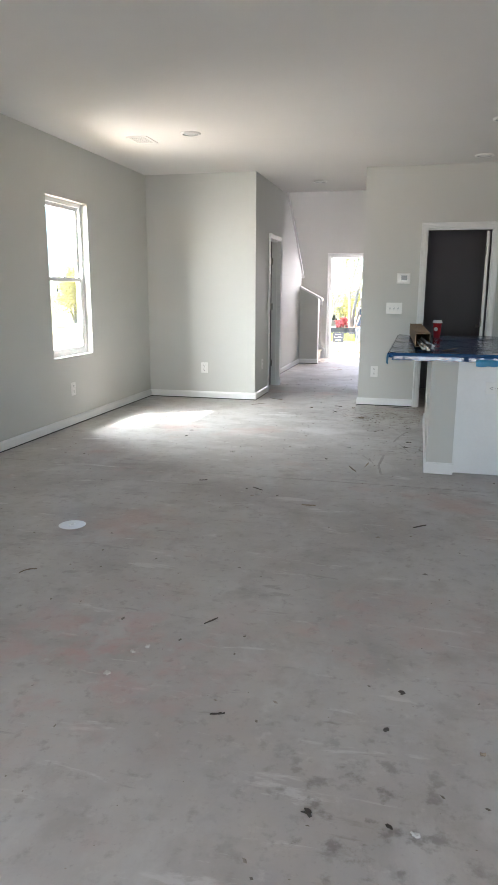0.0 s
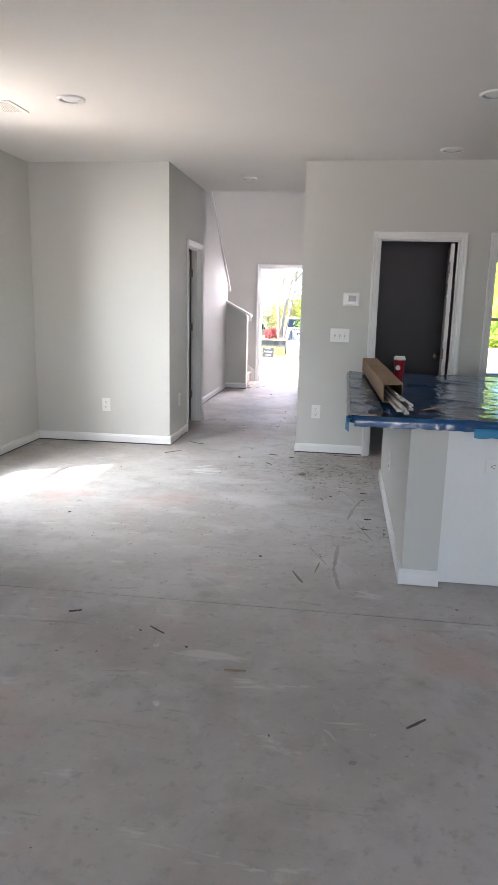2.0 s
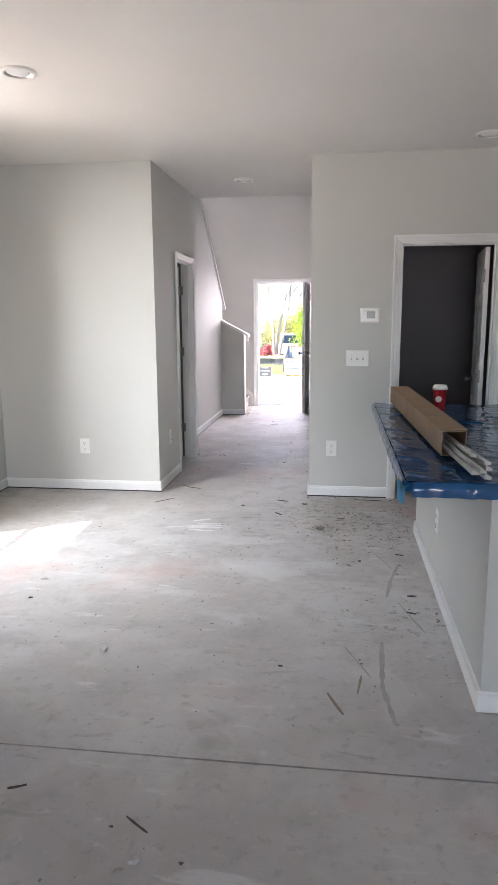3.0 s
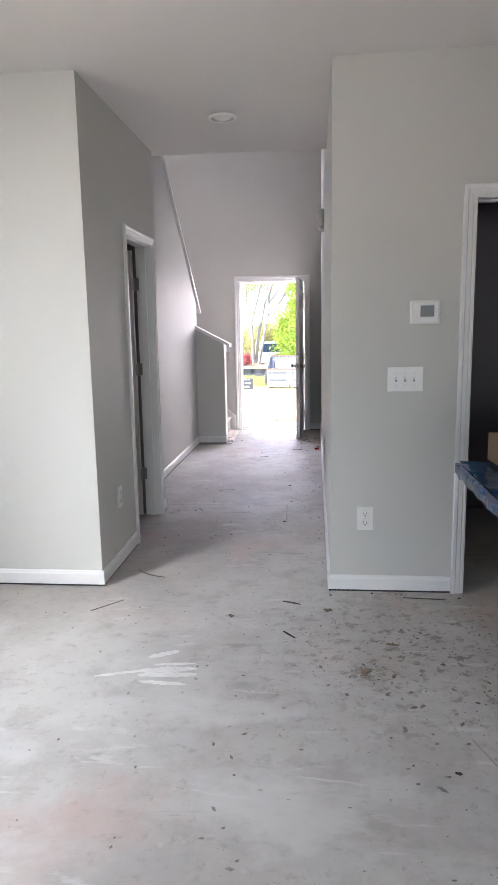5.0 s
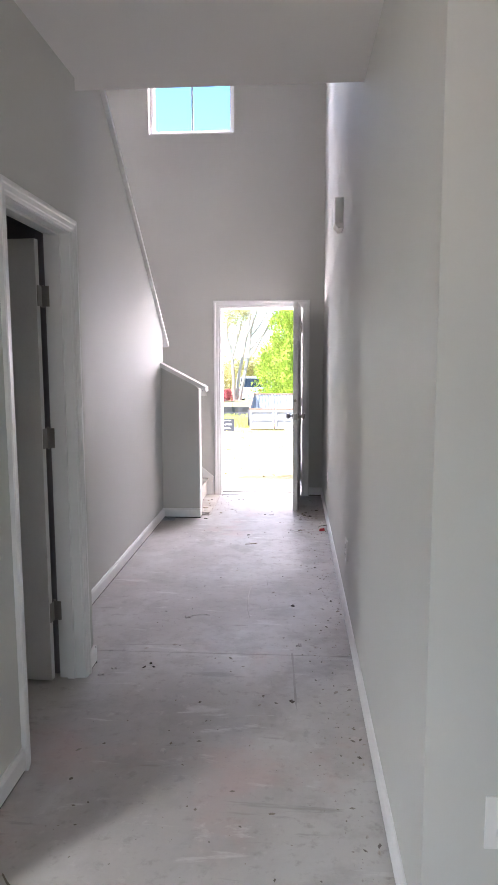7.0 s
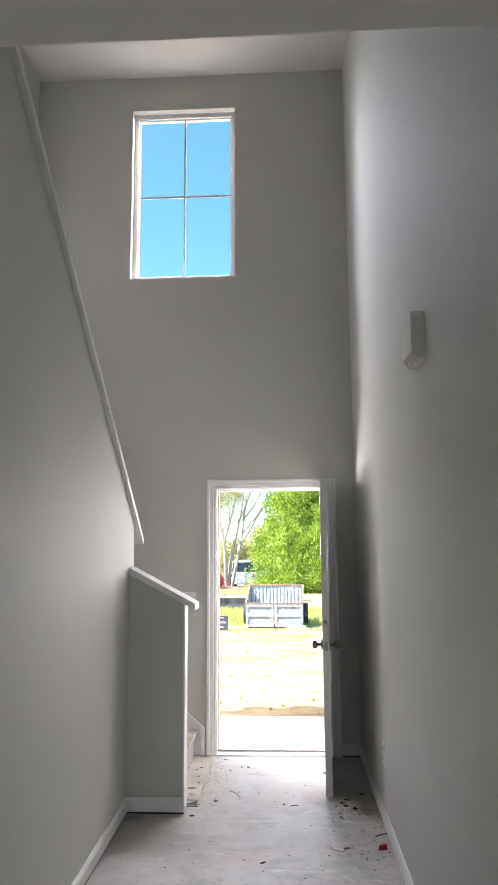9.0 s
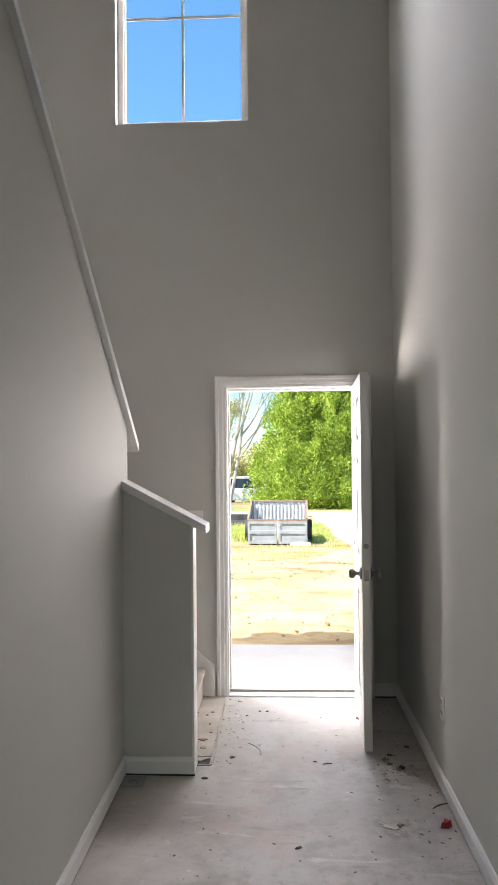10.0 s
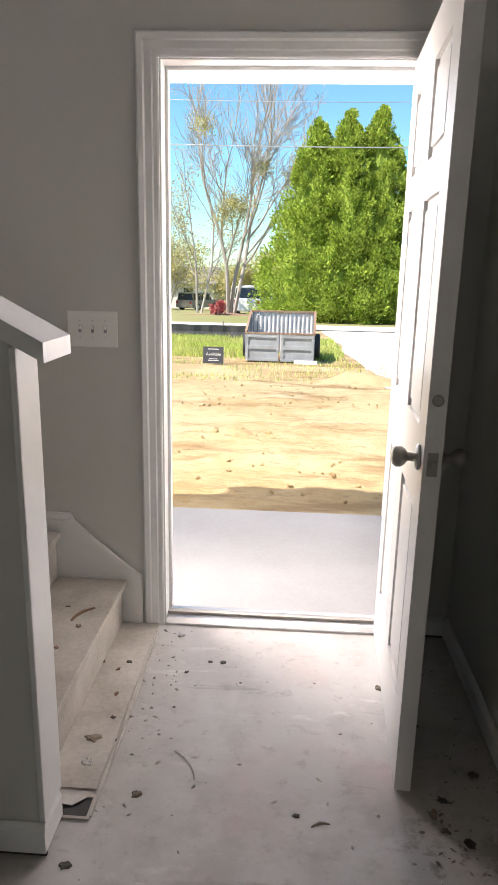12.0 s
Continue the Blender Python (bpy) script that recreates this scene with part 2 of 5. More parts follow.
M_GLASS = glass_mat("window_glass")
M_VINYL = mat("white_vinyl", (0.8, 0.8, 0.79), 0.3, (0.74, 0.74, 0.73), 3, 40, 0.0)
M_PLATE = mat("white_plate_plastic", (0.8, 0.79, 0.76), 0.3, (0.76, 0.75, 0.72), 8, 80, 0.0)
M_SLOT = mat("dark_slot", (0.03, 0.03, 0.03), 0.6)
M_NICKEL = mat("satin_nickel", (0.36, 0.345, 0.32), 0.34, (0.29, 0.275, 0.255), 12, 150, 0.05, metal=1.0)
M_SILVER = mat("aluminium", (0.62, 0.62, 0.62), 0.4, (0.5, 0.5, 0.5), 8, 120, 0.1, metal=1.0)
M_SCREEN = mat("grey_display", (0.16, 0.18, 0.17), 0.25, (0.13, 0.15, 0.14), 8, 60, 0.0)
M_CARD = mat("brown_cardboard", (0.36, 0.25, 0.155), 0.85, (0.30, 0.20, 0.12), 6, 90, 0.15)
M_TAPE = mat("dull_label", (0.30, 0.20, 0.13), 0.6, (0.26, 0.17, 0.1), 9, 60, 0.0)
M_BLUE = mat("blue_film", (0.007, 0.045, 0.15), 0.08, (0.010, 0.085, 0.21), 4, 11, 0.6, dist=0.010, spec=0.5)
M_BLUETAPE = mat("blue_masking_tape", (0.02, 0.24, 0.44), 0.5, (0.015, 0.18, 0.36), 7, 80, 0.2)
M_RED = mat("red_paper", (0.42, 0.015, 0.02), 0.4, (0.34, 0.01, 0.015), 9, 80, 0.0)
M_PAPER = mat("white_paper", (0.56, 0.54, 0.51), 0.7, (0.44, 0.42, 0.39), 20, 90, 0.1, vary=0.12)
M_WOODCHIP = mat("raw_pine", (0.27, 0.22, 0.165), 0.8, (0.18, 0.14, 0.10), 20, 140, 0.2, vary=0.35)
M_DARKCHIP = mat("dark_scrap", (0.05, 0.042, 0.035), 0.8, (0.09, 0.075, 0.06), 20, 140, 0.2, vary=0.4)
M_PLY = mat("dusty_plywood", (0.57, 0.54, 0.49), 0.85, (0.36, 0.32, 0.275), 5, 70, 0.2)
# Wall paint darkened to hold the shade of the closet and pantry.
M_ROOMSHADE = mat("painted_room_shade", (0.22, 0.205, 0.215), 0.8, (0.2, 0.187, 0.195), 2, 90, 0.1)
M_SOIL = soil_mat("sandy_soil")
M_MULCH = mat("brown_mulch", (0.17, 0.10, 0.06), 0.95, (0.27, 0.17, 0.10), 3, 20, 0.8, dist=0.03)
M_ROAD = mat("pale_road", (0.42, 0.41, 0.40), 0.9, (0.36, 0.35, 0.34), 0.7, 50, 0.3)
M_GRASS = leaf_mat("grass_blades", (0.44, 0.56, 0.12), (0.55, 0.55, 0.22))
M_LAWN = mat("far_lawn", (0.17, 0.19, 0.06), 0.95, (0.27, 0.23, 0.11), 0.25, 3, 0.5, dist=0.05)
M_BARK = mat("grey_bark", (0.46, 0.42, 0.38), 0.9, (0.33, 0.295, 0.26), 4, 40, 0.6, dist=0.01)
M_CEDAR = leaf_mat("cypress_foliage", (0.40, 0.50, 0.085), (0.27, 0.37, 0.06))
M_OLIVE = leaf_mat("spring_foliage", (0.50, 0.46, 0.20), (0.40, 0.38, 0.17))
M_REDLEAF = leaf_mat("red_blossom", (0.52, 0.15, 0.16), (0.38, 0.10, 0.10))
M_STEEL = mat("grey_painted_steel", (0.34, 0.37, 0.40), 0.55, (0.24, 0.25, 0.26), 5, 60, 0.2)
M_RUST = mat("rusty_steel", (0.20, 0.11, 0.065), 0.8, (0.28, 0.2, 0.14), 8, 70, 0.3)
M_BLACK = mat("black_rubber", (0.02, 0.02, 0.022), 0.7, (0.035, 0.035, 0.035), 6, 70, 0.2)
M_FENCE = mat("black_silt_fabric", (0.05, 0.052, 0.06), 0.8, (0.08, 0.08, 0.085), 4, 90, 0.3)
M_CARBROWN = mat("bronze_car_paint", (0.34, 0.30, 0.27), 0.3, (0.28, 0.25, 0.22), 3, 50, 0.0, metal=0.3)
M_CARWHITE = mat("white_car_paint", (0.74, 0.74, 0.74), 0.3, (0.68, 0.68, 0.68), 3, 50, 0.0)
M_CARGLASS = mat("dark_car_glass", (0.02, 0.025, 0.03), 0.08, (0.025, 0.03, 0.035), 3, 50, 0.0)
M_SIDING = mat("white_siding", (0.75, 0.74, 0.72), 0.7, (0.68, 0.67, 0.65), 1, 20, 0.2)
M_ROOF = mat("grey_shingle", (0.13, 0.125, 0.12), 0.9, (0.2, 0.19, 0.18), 2, 30, 0.4)
M_SIGN = mat("dark_sign_board", (0.05, 0.055, 0.07), 0.5, (0.06, 0.065, 0.08), 6, 50, 0.0)


# ---- building helpers ----
def box(bm, x0, x1, y0, y1, z0, z1, bevel=0.0):
    vs = [bm.verts.new((x, y, z)) for z in (z0, z1) for x, y in ((x0, y0), (x1, y0), (x1, y1), (x0, y1))]
    fs = [bm.faces.new([vs[i] for i in f]) for f in ((3, 2, 1, 0), (4, 5, 6, 7), (0, 1, 5, 4), (1, 2, 6, 5), (2, 3, 7, 6), (3, 0, 4, 7))]
    if bevel:
        bmesh.ops.bevel(bm, geom=list({e for f in fs for e in f.edges}), offset=bevel, segments=2, profile=0.5, affect="EDGES")
    return bm


def boxes(*rows, bevel=0.0):
    bm = bmesh.new()
    for r in rows:
        box(bm, *r, bevel=bevel)
    return bm


def prism(bm, pts, axis, a, b):
    """Extrudes a polygon of (u, v) from a to b along an axis: x takes (y, z), y takes (x, z), z takes (x, y)."""
    put = {"x": lambda u, v, w: (w, u, v), "y": lambda u, v, w: (u, w, v), "z": lambda u, v, w: (u, v, w)}[axis]
    lo, hi = [bm.verts.new(put(u, v, a)) for u, v in pts], [bm.verts.new(put(u, v, b)) for u, v in pts]
    n = len(pts)
    bm.faces.new(lo)
    bm.faces.new(hi[::-1])
    for i in range(n):
        bm.faces.new((lo[i], hi[i], hi[(i + 1) % n], lo[(i + 1) % n]))
    bmesh.ops.recalc_face_normals(bm, faces=bm.faces[:])
    return bm


def lathe(bm, prof, n=24, m=None, closed=True):
    """Turns a profile of (r, z) round z."""
    rings = []
    for r, z in prof:
        ring = [bm.verts.new((r * math.cos(2 * math.pi * i / n), r * math.sin(2 * math.pi * i / n), z)) for i in range(n)]
        if m is not None:
            for v in ring:
                v.co = m @ v.co
        rings.append(ring)
    for a, b in zip(rings, rings[1:]):
        for i in range(n):
            bm.faces.new((a[i], a[(i + 1) % n], b[(i + 1) % n], b[i]))
    if closed:
        bm.faces.new(rings[0][::-1])
        bm.faces.new(rings[-1])
    return bm


def to_mesh(name, bm, material, smooth=False):
    me = bpy.data.meshes.new(name)
    if smooth:
        for f in bm.faces:
            f.smooth = True
    bm.to_mesh(me)
    bm.free()
    me.materials.append(material)
    return me


def part(name, bm, material, parent=None, label="", smooth=False):
    ob = new(name, to_mesh(name, bm, material, smooth))
    if parent is not None:
        ob.parent = parent
    return tagged(ob, label)


def thing(name, m, label, category, group=""):
    ob = new(name)
    ob.empty_display_size = 0.1
    ob.matrix_basis = m
    return tagged(ob, label, category, group)


def setting(name, bm, material, label="", category=""):
    return tagged(part(name, bm, material), label, category, kind="structure")


def pierced(axis, lo, hi, u0, u1, z0, z1, holes):
    """A wall from lo to hi along its thickness axis, with openings (u0, u1, z0, z1) cut through."""
    us = sorted({u0, u1, *(h[0] for h in holes), *(h[1] for h in holes)})
    bm = bmesh.new()
    for a, b in zip(us, us[1:]):
        mid = (a + b) / 2
        inside = sorted((h for h in holes if h[0] < mid < h[1]), key=lambda h: h[2])
        z = z0
        for h in [*inside, (0, 0, z1, z1)]:
            if h[2] > z + 1e-6:
                box(bm, *((a, b, lo, hi) if axis == "y" else (lo, hi, a, b)), z, h[2])
            z = h[3]
    return bm


# ---- structure ----
WX, HX, RX, SX = -2.22, -0.81, 0.483, -1.065   # west wall, hall west, hall east, stair wall
PY, KY, FY, CY = 8.645, 8.65, 14.505, 10.42    # partition, kitchen wall, front wall, ceiling edge
CZ, TZ = 2.74, 5.72

setting("floor", boxes((WX, 5.0, -2.6, 5.106, -0.14, 0), (WX, 5.0, 5.114, 10.43, -0.14, 0), (WX, 5.0, 10.434, FY, -0.14, 0), (WX, 5.0, 5.106, 5.114, -0.14, -0.06), (WX, 5.0, 10.43, 10.434, -0.14, -0.008)), M_FLOOR, "bare trowelled concrete slab floor with stains and dust", "floor")
setting("wall_west", pierced("x", -2.37, WX, -2.75, 14.65, -0.14, 5.85, [(6.24, 7.055, 0.70, 2.21)]), M_WALL, "pale grey painted drywall", "wall")
setting("wall_front", pierced("y", FY, 14.65, WX, 5.15, -0.14, 5.85, [(-0.64, 0.272, -0.14, 2.06), (-1.365, -0.465, 3.845, 5.40), (2.5, 4.5, 0.3, 2.3)]), M_WALL, "pale grey painted drywall", "wall")
setting("wall_partition", boxes((WX, HX, PY, 8.76, 0, CZ)), M_WALL, "pale grey painted drywall", "wall")
setting("wall_hall_west", pierced("x", -0.925, HX, 8.76, 10.28, 0, CZ, [(9.44, 10.145, 0, 2.065)]), M_WALL, "pale grey painted drywall", "wall")
setting("wall_closet", boxes((WX, -0.925, 10.165, 10.28, 0, CZ)), M_ROOMSHADE, "closet wall with shade painted into its colour", "wall")
setting("wall_hall_east", boxes((RX, 0.6, KY, FY, 0, TZ)), M_WALL, "pale grey painted drywall", "wall")
setting("wall_kitchen", pierced("y", KY, 8.765, 0.6, 5.0, 0, CZ, [(1.18, 1.932, 0, 2.073), (2.228, 3.008, 0, 2.073)]), M_WALL, "pale grey painted drywall", "wall")
setting("wall_east", pierced("x", 5.0, 5.15, -2.75, 14.505, -0.14, CZ, [(3.5, 4.9, 0.95, 2.05)]), M_WALL, "pale grey painted drywall", "wall")
setting("wall_south", pierced("y", -2.75, -2.6, WX, 5.0, -0.14, CZ, [(0.0, 2.4, 0.0, 2.05)]), M_WALL, "pale grey painted drywall", "wall")
setting("wall_upper_landing", boxes((WX, RX, 10.30, CY - 0.002, 2.91, TZ)), M_WALL, "pale grey painted drywall", "wall")
setting("ceiling", boxes((WX, 5.0, -2.6, PY, CZ, 2.9), (WX, RX, PY, 10.28, CZ, 2.9), (SX, RX, 10.28, CY, CZ, 2.9), (0.6, 5.0, KY, FY, CZ, 2.9)), M_CEIL, "flat white painted drywall ceiling", "ceiling")
setting("ceiling_foyer", boxes((WX, RX, 10.30, FY, TZ, 5.85)), M_CEIL, "flat white painted ceiling two storeys up", "ceiling")
setting("wall_pantry_side", boxes((2.08, 2.2, 8.765, 11.3, 0, CZ), (0.6, 2.08, 10.4, 10.5, 0, CZ)), M_ROOMSHADE, "pantry wall with shade painted into its colour", "wall")
setting("wall_utility_back", pierced("y", 11.3, 11.42, 2.08, 5.0, 0, CZ, [(2.4, 3.9, 0.5, 2.1)]), M_WALL, "pale wall with an opening to daylight", "wall")
setting("roof", boxes((-2.6, 5.4, -3.0, 14.78, 5.86, 6.0), (-2.6, 5.4, -3.0, 10.3, 2.92, 5.85)), M_ROOF, "flat roof closing the house", "roof")

# unseen block added west of the porch to shade the slab
setting("wall_sun_block", boxes((-4.2, -2.38, 13.6, 15.25, -0.3, 2.9)), M_SIDING, "unseen white block added beside the porch to keep sun off the slab", "wall")
# Unseen roof; its west edge is drawn to shape the shadow outside the door.
bm = boxes((-2.2, 3.0, 14.652, 15.80, 2.6, 2.76))
prism(bm, [(-2.201, 14.652), (-2.201, 15.62), (-2.75, 15.50), (-2.9, 15.44), (-2.9, 15.3), (-4.6, 15.3), (-4.6, 14.652)], "z", 2.6, 2.76)
setting("porch_roof", bm, M_SIDING, "unseen white porch roof over the front door, outlined to shape its shadow", "porch roof")

# stair side wall with a sloping top, and the half wall at its foot
RISE, TOPY = 0.76, 13.5
bm = bmesh.new()
prism(bm, [(10.28, 0), (TOPY, 0), (TOPY, 1.745), (TOPY - 3.06, 1.745 + 3.06 * RISE), (10.28, 1.745 + 3.06 * RISE)], "x", SX - 0.115, SX)
setting("wall_stair", bm, M_WALL, "grey stair side wall with a sloping top", "wall")
bm = bmesh.new()
prism(bm, [(SX, 0), (-0.722, 0), (-0.722, 1.235), (SX, 1.455)], "y", 13.39, 13.5)
setting("wall_newel", bm, M_WALL, "short half wall with a sloping top at the stair foot", "wall")


def baseboard(name, x0, x1, y0, y1, face):
    """A board along a wall: flat face with a small rounded step at the top, and a gap under it whose shade is a dark
    strip.
    """
    t, h, g = 0.014, 0.092, 0.012
    prof = [(0, g), (t, g), (t, h - 0.02), (t * 0.75, h - 0.012), (t * 0.6, h - 0.004), (t * 0.35, h), (0, h)]
    bm = bmesh.new()
    if face in ("+x", "-x"):
        s, w = (1, x0) if face == "+x" else (-1, x1)
        prism(bm, [(w + s * u, v) for u, v in prof], "y", y0, y1)
    else:
        s, w = (1, y0) if face == "+y" else (-1, y1)
        prism(bm, [(w + s * u, v) for u, v in prof], "x", x0, x1)
    # plate is a near-black strip that paints the gap's shade
    plate = bmesh.new()
    if face in ("+x", "-x"):
        box(plate, min(w, w + s * 0.009), max(w, w + s * 0.009), y0, y1, 0.0005, g)
    else:
        box(plate, x0, x1, min(w, w + s * 0.009), max(w, w + s * 0.009), 0.0005, g)
    setting(name.replace("baseboard", "trim"), plate, M_SLOT, "near-black strip painting the shade in the gap under the baseboard", "trim")
    return setting(name, bm, M_TRIM, "white painted baseboard with a dark gap under it", "baseboard")


baseboard("baseboard_west", WX, WX, -2.6, PY - 0.015, "+x")
baseboard("baseboard_partition", WX, HX + 0.014, PY, PY, "-y")
baseboard("baseboard_hall_near", HX, HX, PY, 9.395, "+x")
baseboard("baseboard_hall_far", HX, HX, 10.19, 10.28, "+x")
baseboard("baseboard_jog", SX + 0.014, HX + 0.014, 10.28, 10.28, "+y")
baseboard("baseboard_stair", SX, SX, 10.295, 13.375, "+x")
baseboard("baseboard_newel", SX, -0.708, 13.39, 13.39, "-y")
baseboard("baseboard_newel_end", -0.722, -0.722, 13.39, 13.5, "+x")
baseboard("baseboard_hall_east", RX, RX, KY - 0.014, FY - 0.015, "-x")
baseboard("baseboard_kitchen", RX, 1.129, KY, KY, "-y")
baseboard("baseboard_kitchen_gap", 1.985, 2.178, KY, KY, "-y")
baseboard("baseboard_front", 0.335, RX - 0.014, FY, FY, "-y")


# ---- trims: casings, caps, windows, doors ----
def casing(name, m, w, h, width, label, head_cap=False):
    """Three mitred mouldings round an opening w wide and h high; built in the plane x, z, proud towards -y."""
    t = thing(name, m, label, "door casing")
    prof = [(0, 0), (0, 0.009), (0.006, 0.011), (width * 0.25, 0.011), (width * 0.32, 0.014), (width * 0.62, 0.015), (width * 0.7, 0.019), (width * 0.92, 0.02), (width, 0.016), (width, 0)]

    def run(pa, pb):
        bm = bmesh.new()
        lo, hi = [bm.verts.new(pa(u, v)) for u, v in prof], [bm.verts.new(pb(u, v)) for u, v in prof]
        n = len(prof)
        bm.faces.new(lo)
        bm.faces.new(hi[::-1])
        for i in range(n):
            bm.faces.new((lo[i], hi[i], hi[(i + 1) % n], lo[(i + 1) % n]))
        bmesh.ops.recalc_face_normals(bm, faces=bm.faces[:])
        return bm

    part("casing_leg", run(lambda u, v: (-u, -v, 0), lambda u, v: (-u, -v, h + u)), M_TRIM, t)
    part("casing_leg", run(lambda u, v: (w + u, -v, 0), lambda u, v: (w + u, -v, h + u)), M_TRIM, t)
    part("casing_head", run(lambda u, v: (-u, -v, h + u), lambda u, v: (w + u, -v, h + u)), M_TRIM, t)
    t["kind"] = "structure"
    return t


def jamb(name, m, w, h, depth, thick=0.018, stop=0.5):
    """The lining of an opening, with a stop strip; x across, y into the wall."""
    t = thing(name, m, "white painted door jamb with stop", "door frame")
    s = depth * stop
    part("jamb_side", boxes((-thick, 0, 0, depth, 0, h), (0, 0.011, s, s + 0.035, 0, h - 0.011)), M_TRIM, t)
    part("jamb_side", boxes((w, w + thick, 0, depth, 0, h), (w - 0.011, w, s, s + 0.035, 0, h - 0.011)), M_TRIM, t)
    part("jamb_head", boxes((-thick, w + thick, 0, depth, h, h + thick), (0, w, s, s + 0.035, h - 0.011, h)), M_TRIM, t)
    t["kind"] = "structure"
    return t


def door_leaf(name, m, w, h, label, thick=0.044, knobs=True, knob_side=1, hinges=(), hinge_y=0.0):
    """Six-panel door: x from the hinge to the free edge, y its thickness. Hinges are leaves with a knuckle."""
    t = thing(name, m, label, "door")
    st, mid = 0.115, 0.10
    rails = [(0.0, 0.22), (0.80, 1.00), (1.56, 1.66), (h - 0.115, h)]
    c = w / 2
    bm = boxes((0, st, 0, thick, 0, h), (w - st, w, 0, thick, 0, h))
    for a, b in rails:
        box(bm, st, w - st, 0, thick, a, b)
    for (a, b), (a2, b2) in zip(rails, rails[1:]):
        box(bm, c - mid / 2, c + mid / 2, 0, thick, b, a2)
    part("door_frame", bm, M_DOOR, t)
    for (a, b), (a2, b2) in zip(rails, rails[1:]):
        for x0, x1 in ((st, c - mid / 2), (c + mid / 2, w - st)):
            bm = boxes((x0, x1, 0.011, thick - 0.011, b, a2))
            for y0, y1 in ((0.003, 0.011), (thick - 0.011, thick - 0.003)):
                box(bm, x0 + 0.03, x1 - 0.03, y0, y1, b + 0.03, a2 - 0.03)
            part("door_panel", bm, M_DOOR, t)
    if knobs:
        prof = [(0.031, 0), (0.033, 0.004), (0.03, 0.009), (0.012, 0.012), (0.011, 0.03), (0.02, 0.036), (0.0265, 0.046), (0.027, 0.058), (0.022, 0.066), (0.008, 0.069)]
        for y, rx in ((0, 90), (thick, -90)):
            part("door_knob", lathe(bmesh.new(), prof, 24, pose(w - 0.062, y, 0.93, rx)), M_NICKEL, t, "satin nickel round door knob", True)
        part("latch_plate", boxes((w, w + 0.0025, thick / 2 - 0.0125, thick / 2 + 0.0125, 0.90, 0.958), (w, w + 0.011, thick / 2 - 0.006, thick / 2 + 0.006, 0.921, 0.938)), M_NICKEL, t, "nickel latch plate")
        part("deadbolt_bore", lathe(bmesh.new(), [(0.014, 0), (0.014, 0.002), (0.009, 0.003)], 20, pose(w, thick / 2, 1.085, 0, 90)), M_NICKEL, t)
    for z in hinges:
        bm = boxes((-0.0025, 0, hinge_y - 0.001 if hinge_y else 0.0, thick - 0.008, z - 0.045, z + 0.045), (-0.036, -0.001, hinge_y, hinge_y + 0.003, z - 0.045, z + 0.045))
        if hinge_y > 0.045:
            box(bm, -0.008, -0.005, 0.046, 0.08, z - 0.05, z + 0.05)
        lathe(bm, [(0.0065, z - 0.05), (0.0065, z + 0.05)], 12, pose(-0.002, hinge_y - 0.006, 0))
        part("hinge", bm, M_NICKEL, t, "satin nickel butt hinge")
    return t


# front door
casing("front_door_casing", pose(-0.628, FY, 0), 0.885, 2.045, 0.075, "white moulded casing round the front door")
jamb("front_door_jamb", pose(-0.622, FY, 0), 0.875, 2.04, 0.145)
door_leaf("front_door", pose(0.247, FY - 0.004, 0.012, 0, 0, -92.8) @ pose(0, -0.044, 0), 0.845, 2.02, "white six-panel front door standing wide open", hinges=(0.22, 1.02, 1.82), hinge_y=0.05)
setting("trim_door_header", boxes((-0.72, 0.46, 14.651, 14.82, 2.046, 2.3), (-0.72, -0.63, 14.651, 14.675, -0.1, 2.034)), M_SIDING, "white exterior trim over and beside the front door", "trim")
porch_wall = setting("wall_porch_east", boxes((0.50, 0.66, 14.651, 16.22, -0.3, 2.59)), M_SIDING, "white lap siding wall beside the porch", "wall")
course = bmesh.new()
prism(course, [(0.0, 0.0), (-0.022, 0.0), (-0.022, 0.012), (-0.004, 0.125), (0.0, 0.125)], "y", 14.652, 16.22)
course_mesh = to_mesh("siding_board", course, M_SIDING)
for i in range(21):
    ob = new("siding_board", course_mesh)
    ob.parent, ob.location = porch_wall, (0.4995, 0, -0.1 + 0.125 * i)
part("corner_board", boxes((0.465, 0.66, 16.221, 16.25, -0.3, 2.59)), M_SIDING, porch_wall)
sill = thing("threshold", pose(-0.1845, 14.56, 0), "scuffed aluminium and pale wood door threshold", "threshold")
bm = bmesh.new()
prism(bm, [(-0.07, -0.0), (-0.07, 0.01), (-0.045, 0.022), (0.0, 0.024), (0.012, 0.032), (0.03, 0.032), (0.09, -0.02), (0.09, -0.11), (0.0, -0.11)], "x", -0.4365, 0.4365)
part("sill_bar", bm, M_SILVER, sill)
part("weather_strip", boxes((-0.4365, 0.4365, -0.02, -0.008, 0.024, 0.034)), M_PLY, sill, "torn pale weather strip")

# hall closet door, hinged at its far jamb
casing("closet_casing", pose(HX, 9.455, 0, 0, 0, 90), 0.675, 2.045, 0.057, "white moulded closet door casing")
jamb("closet_jamb", pose(HX, 9.458, 0, 0, 0, 90), 0.669, 2.042, 0.115, stop=0.35)
door_leaf("closet_door", pose(-0.942, 10.104, 0.012, 0, 0, 177), 0.66, 2.0, "white closet door standing open into the closet", thick=0.035, knobs=False, hinges=(0.32, 1.13, 1.76), hinge_y=-0.019)
# pantry door, hinged on its right jamb, open into the dark room
casing("pantry_casing", pose(1.196, KY, 0), 0.72, 2.055, 0.066, "white moulded pantry door casing")
jamb("pantry_jamb", pose(1.198, KY, 0), 0.716, 2.053, 0.115, stop=0.35)
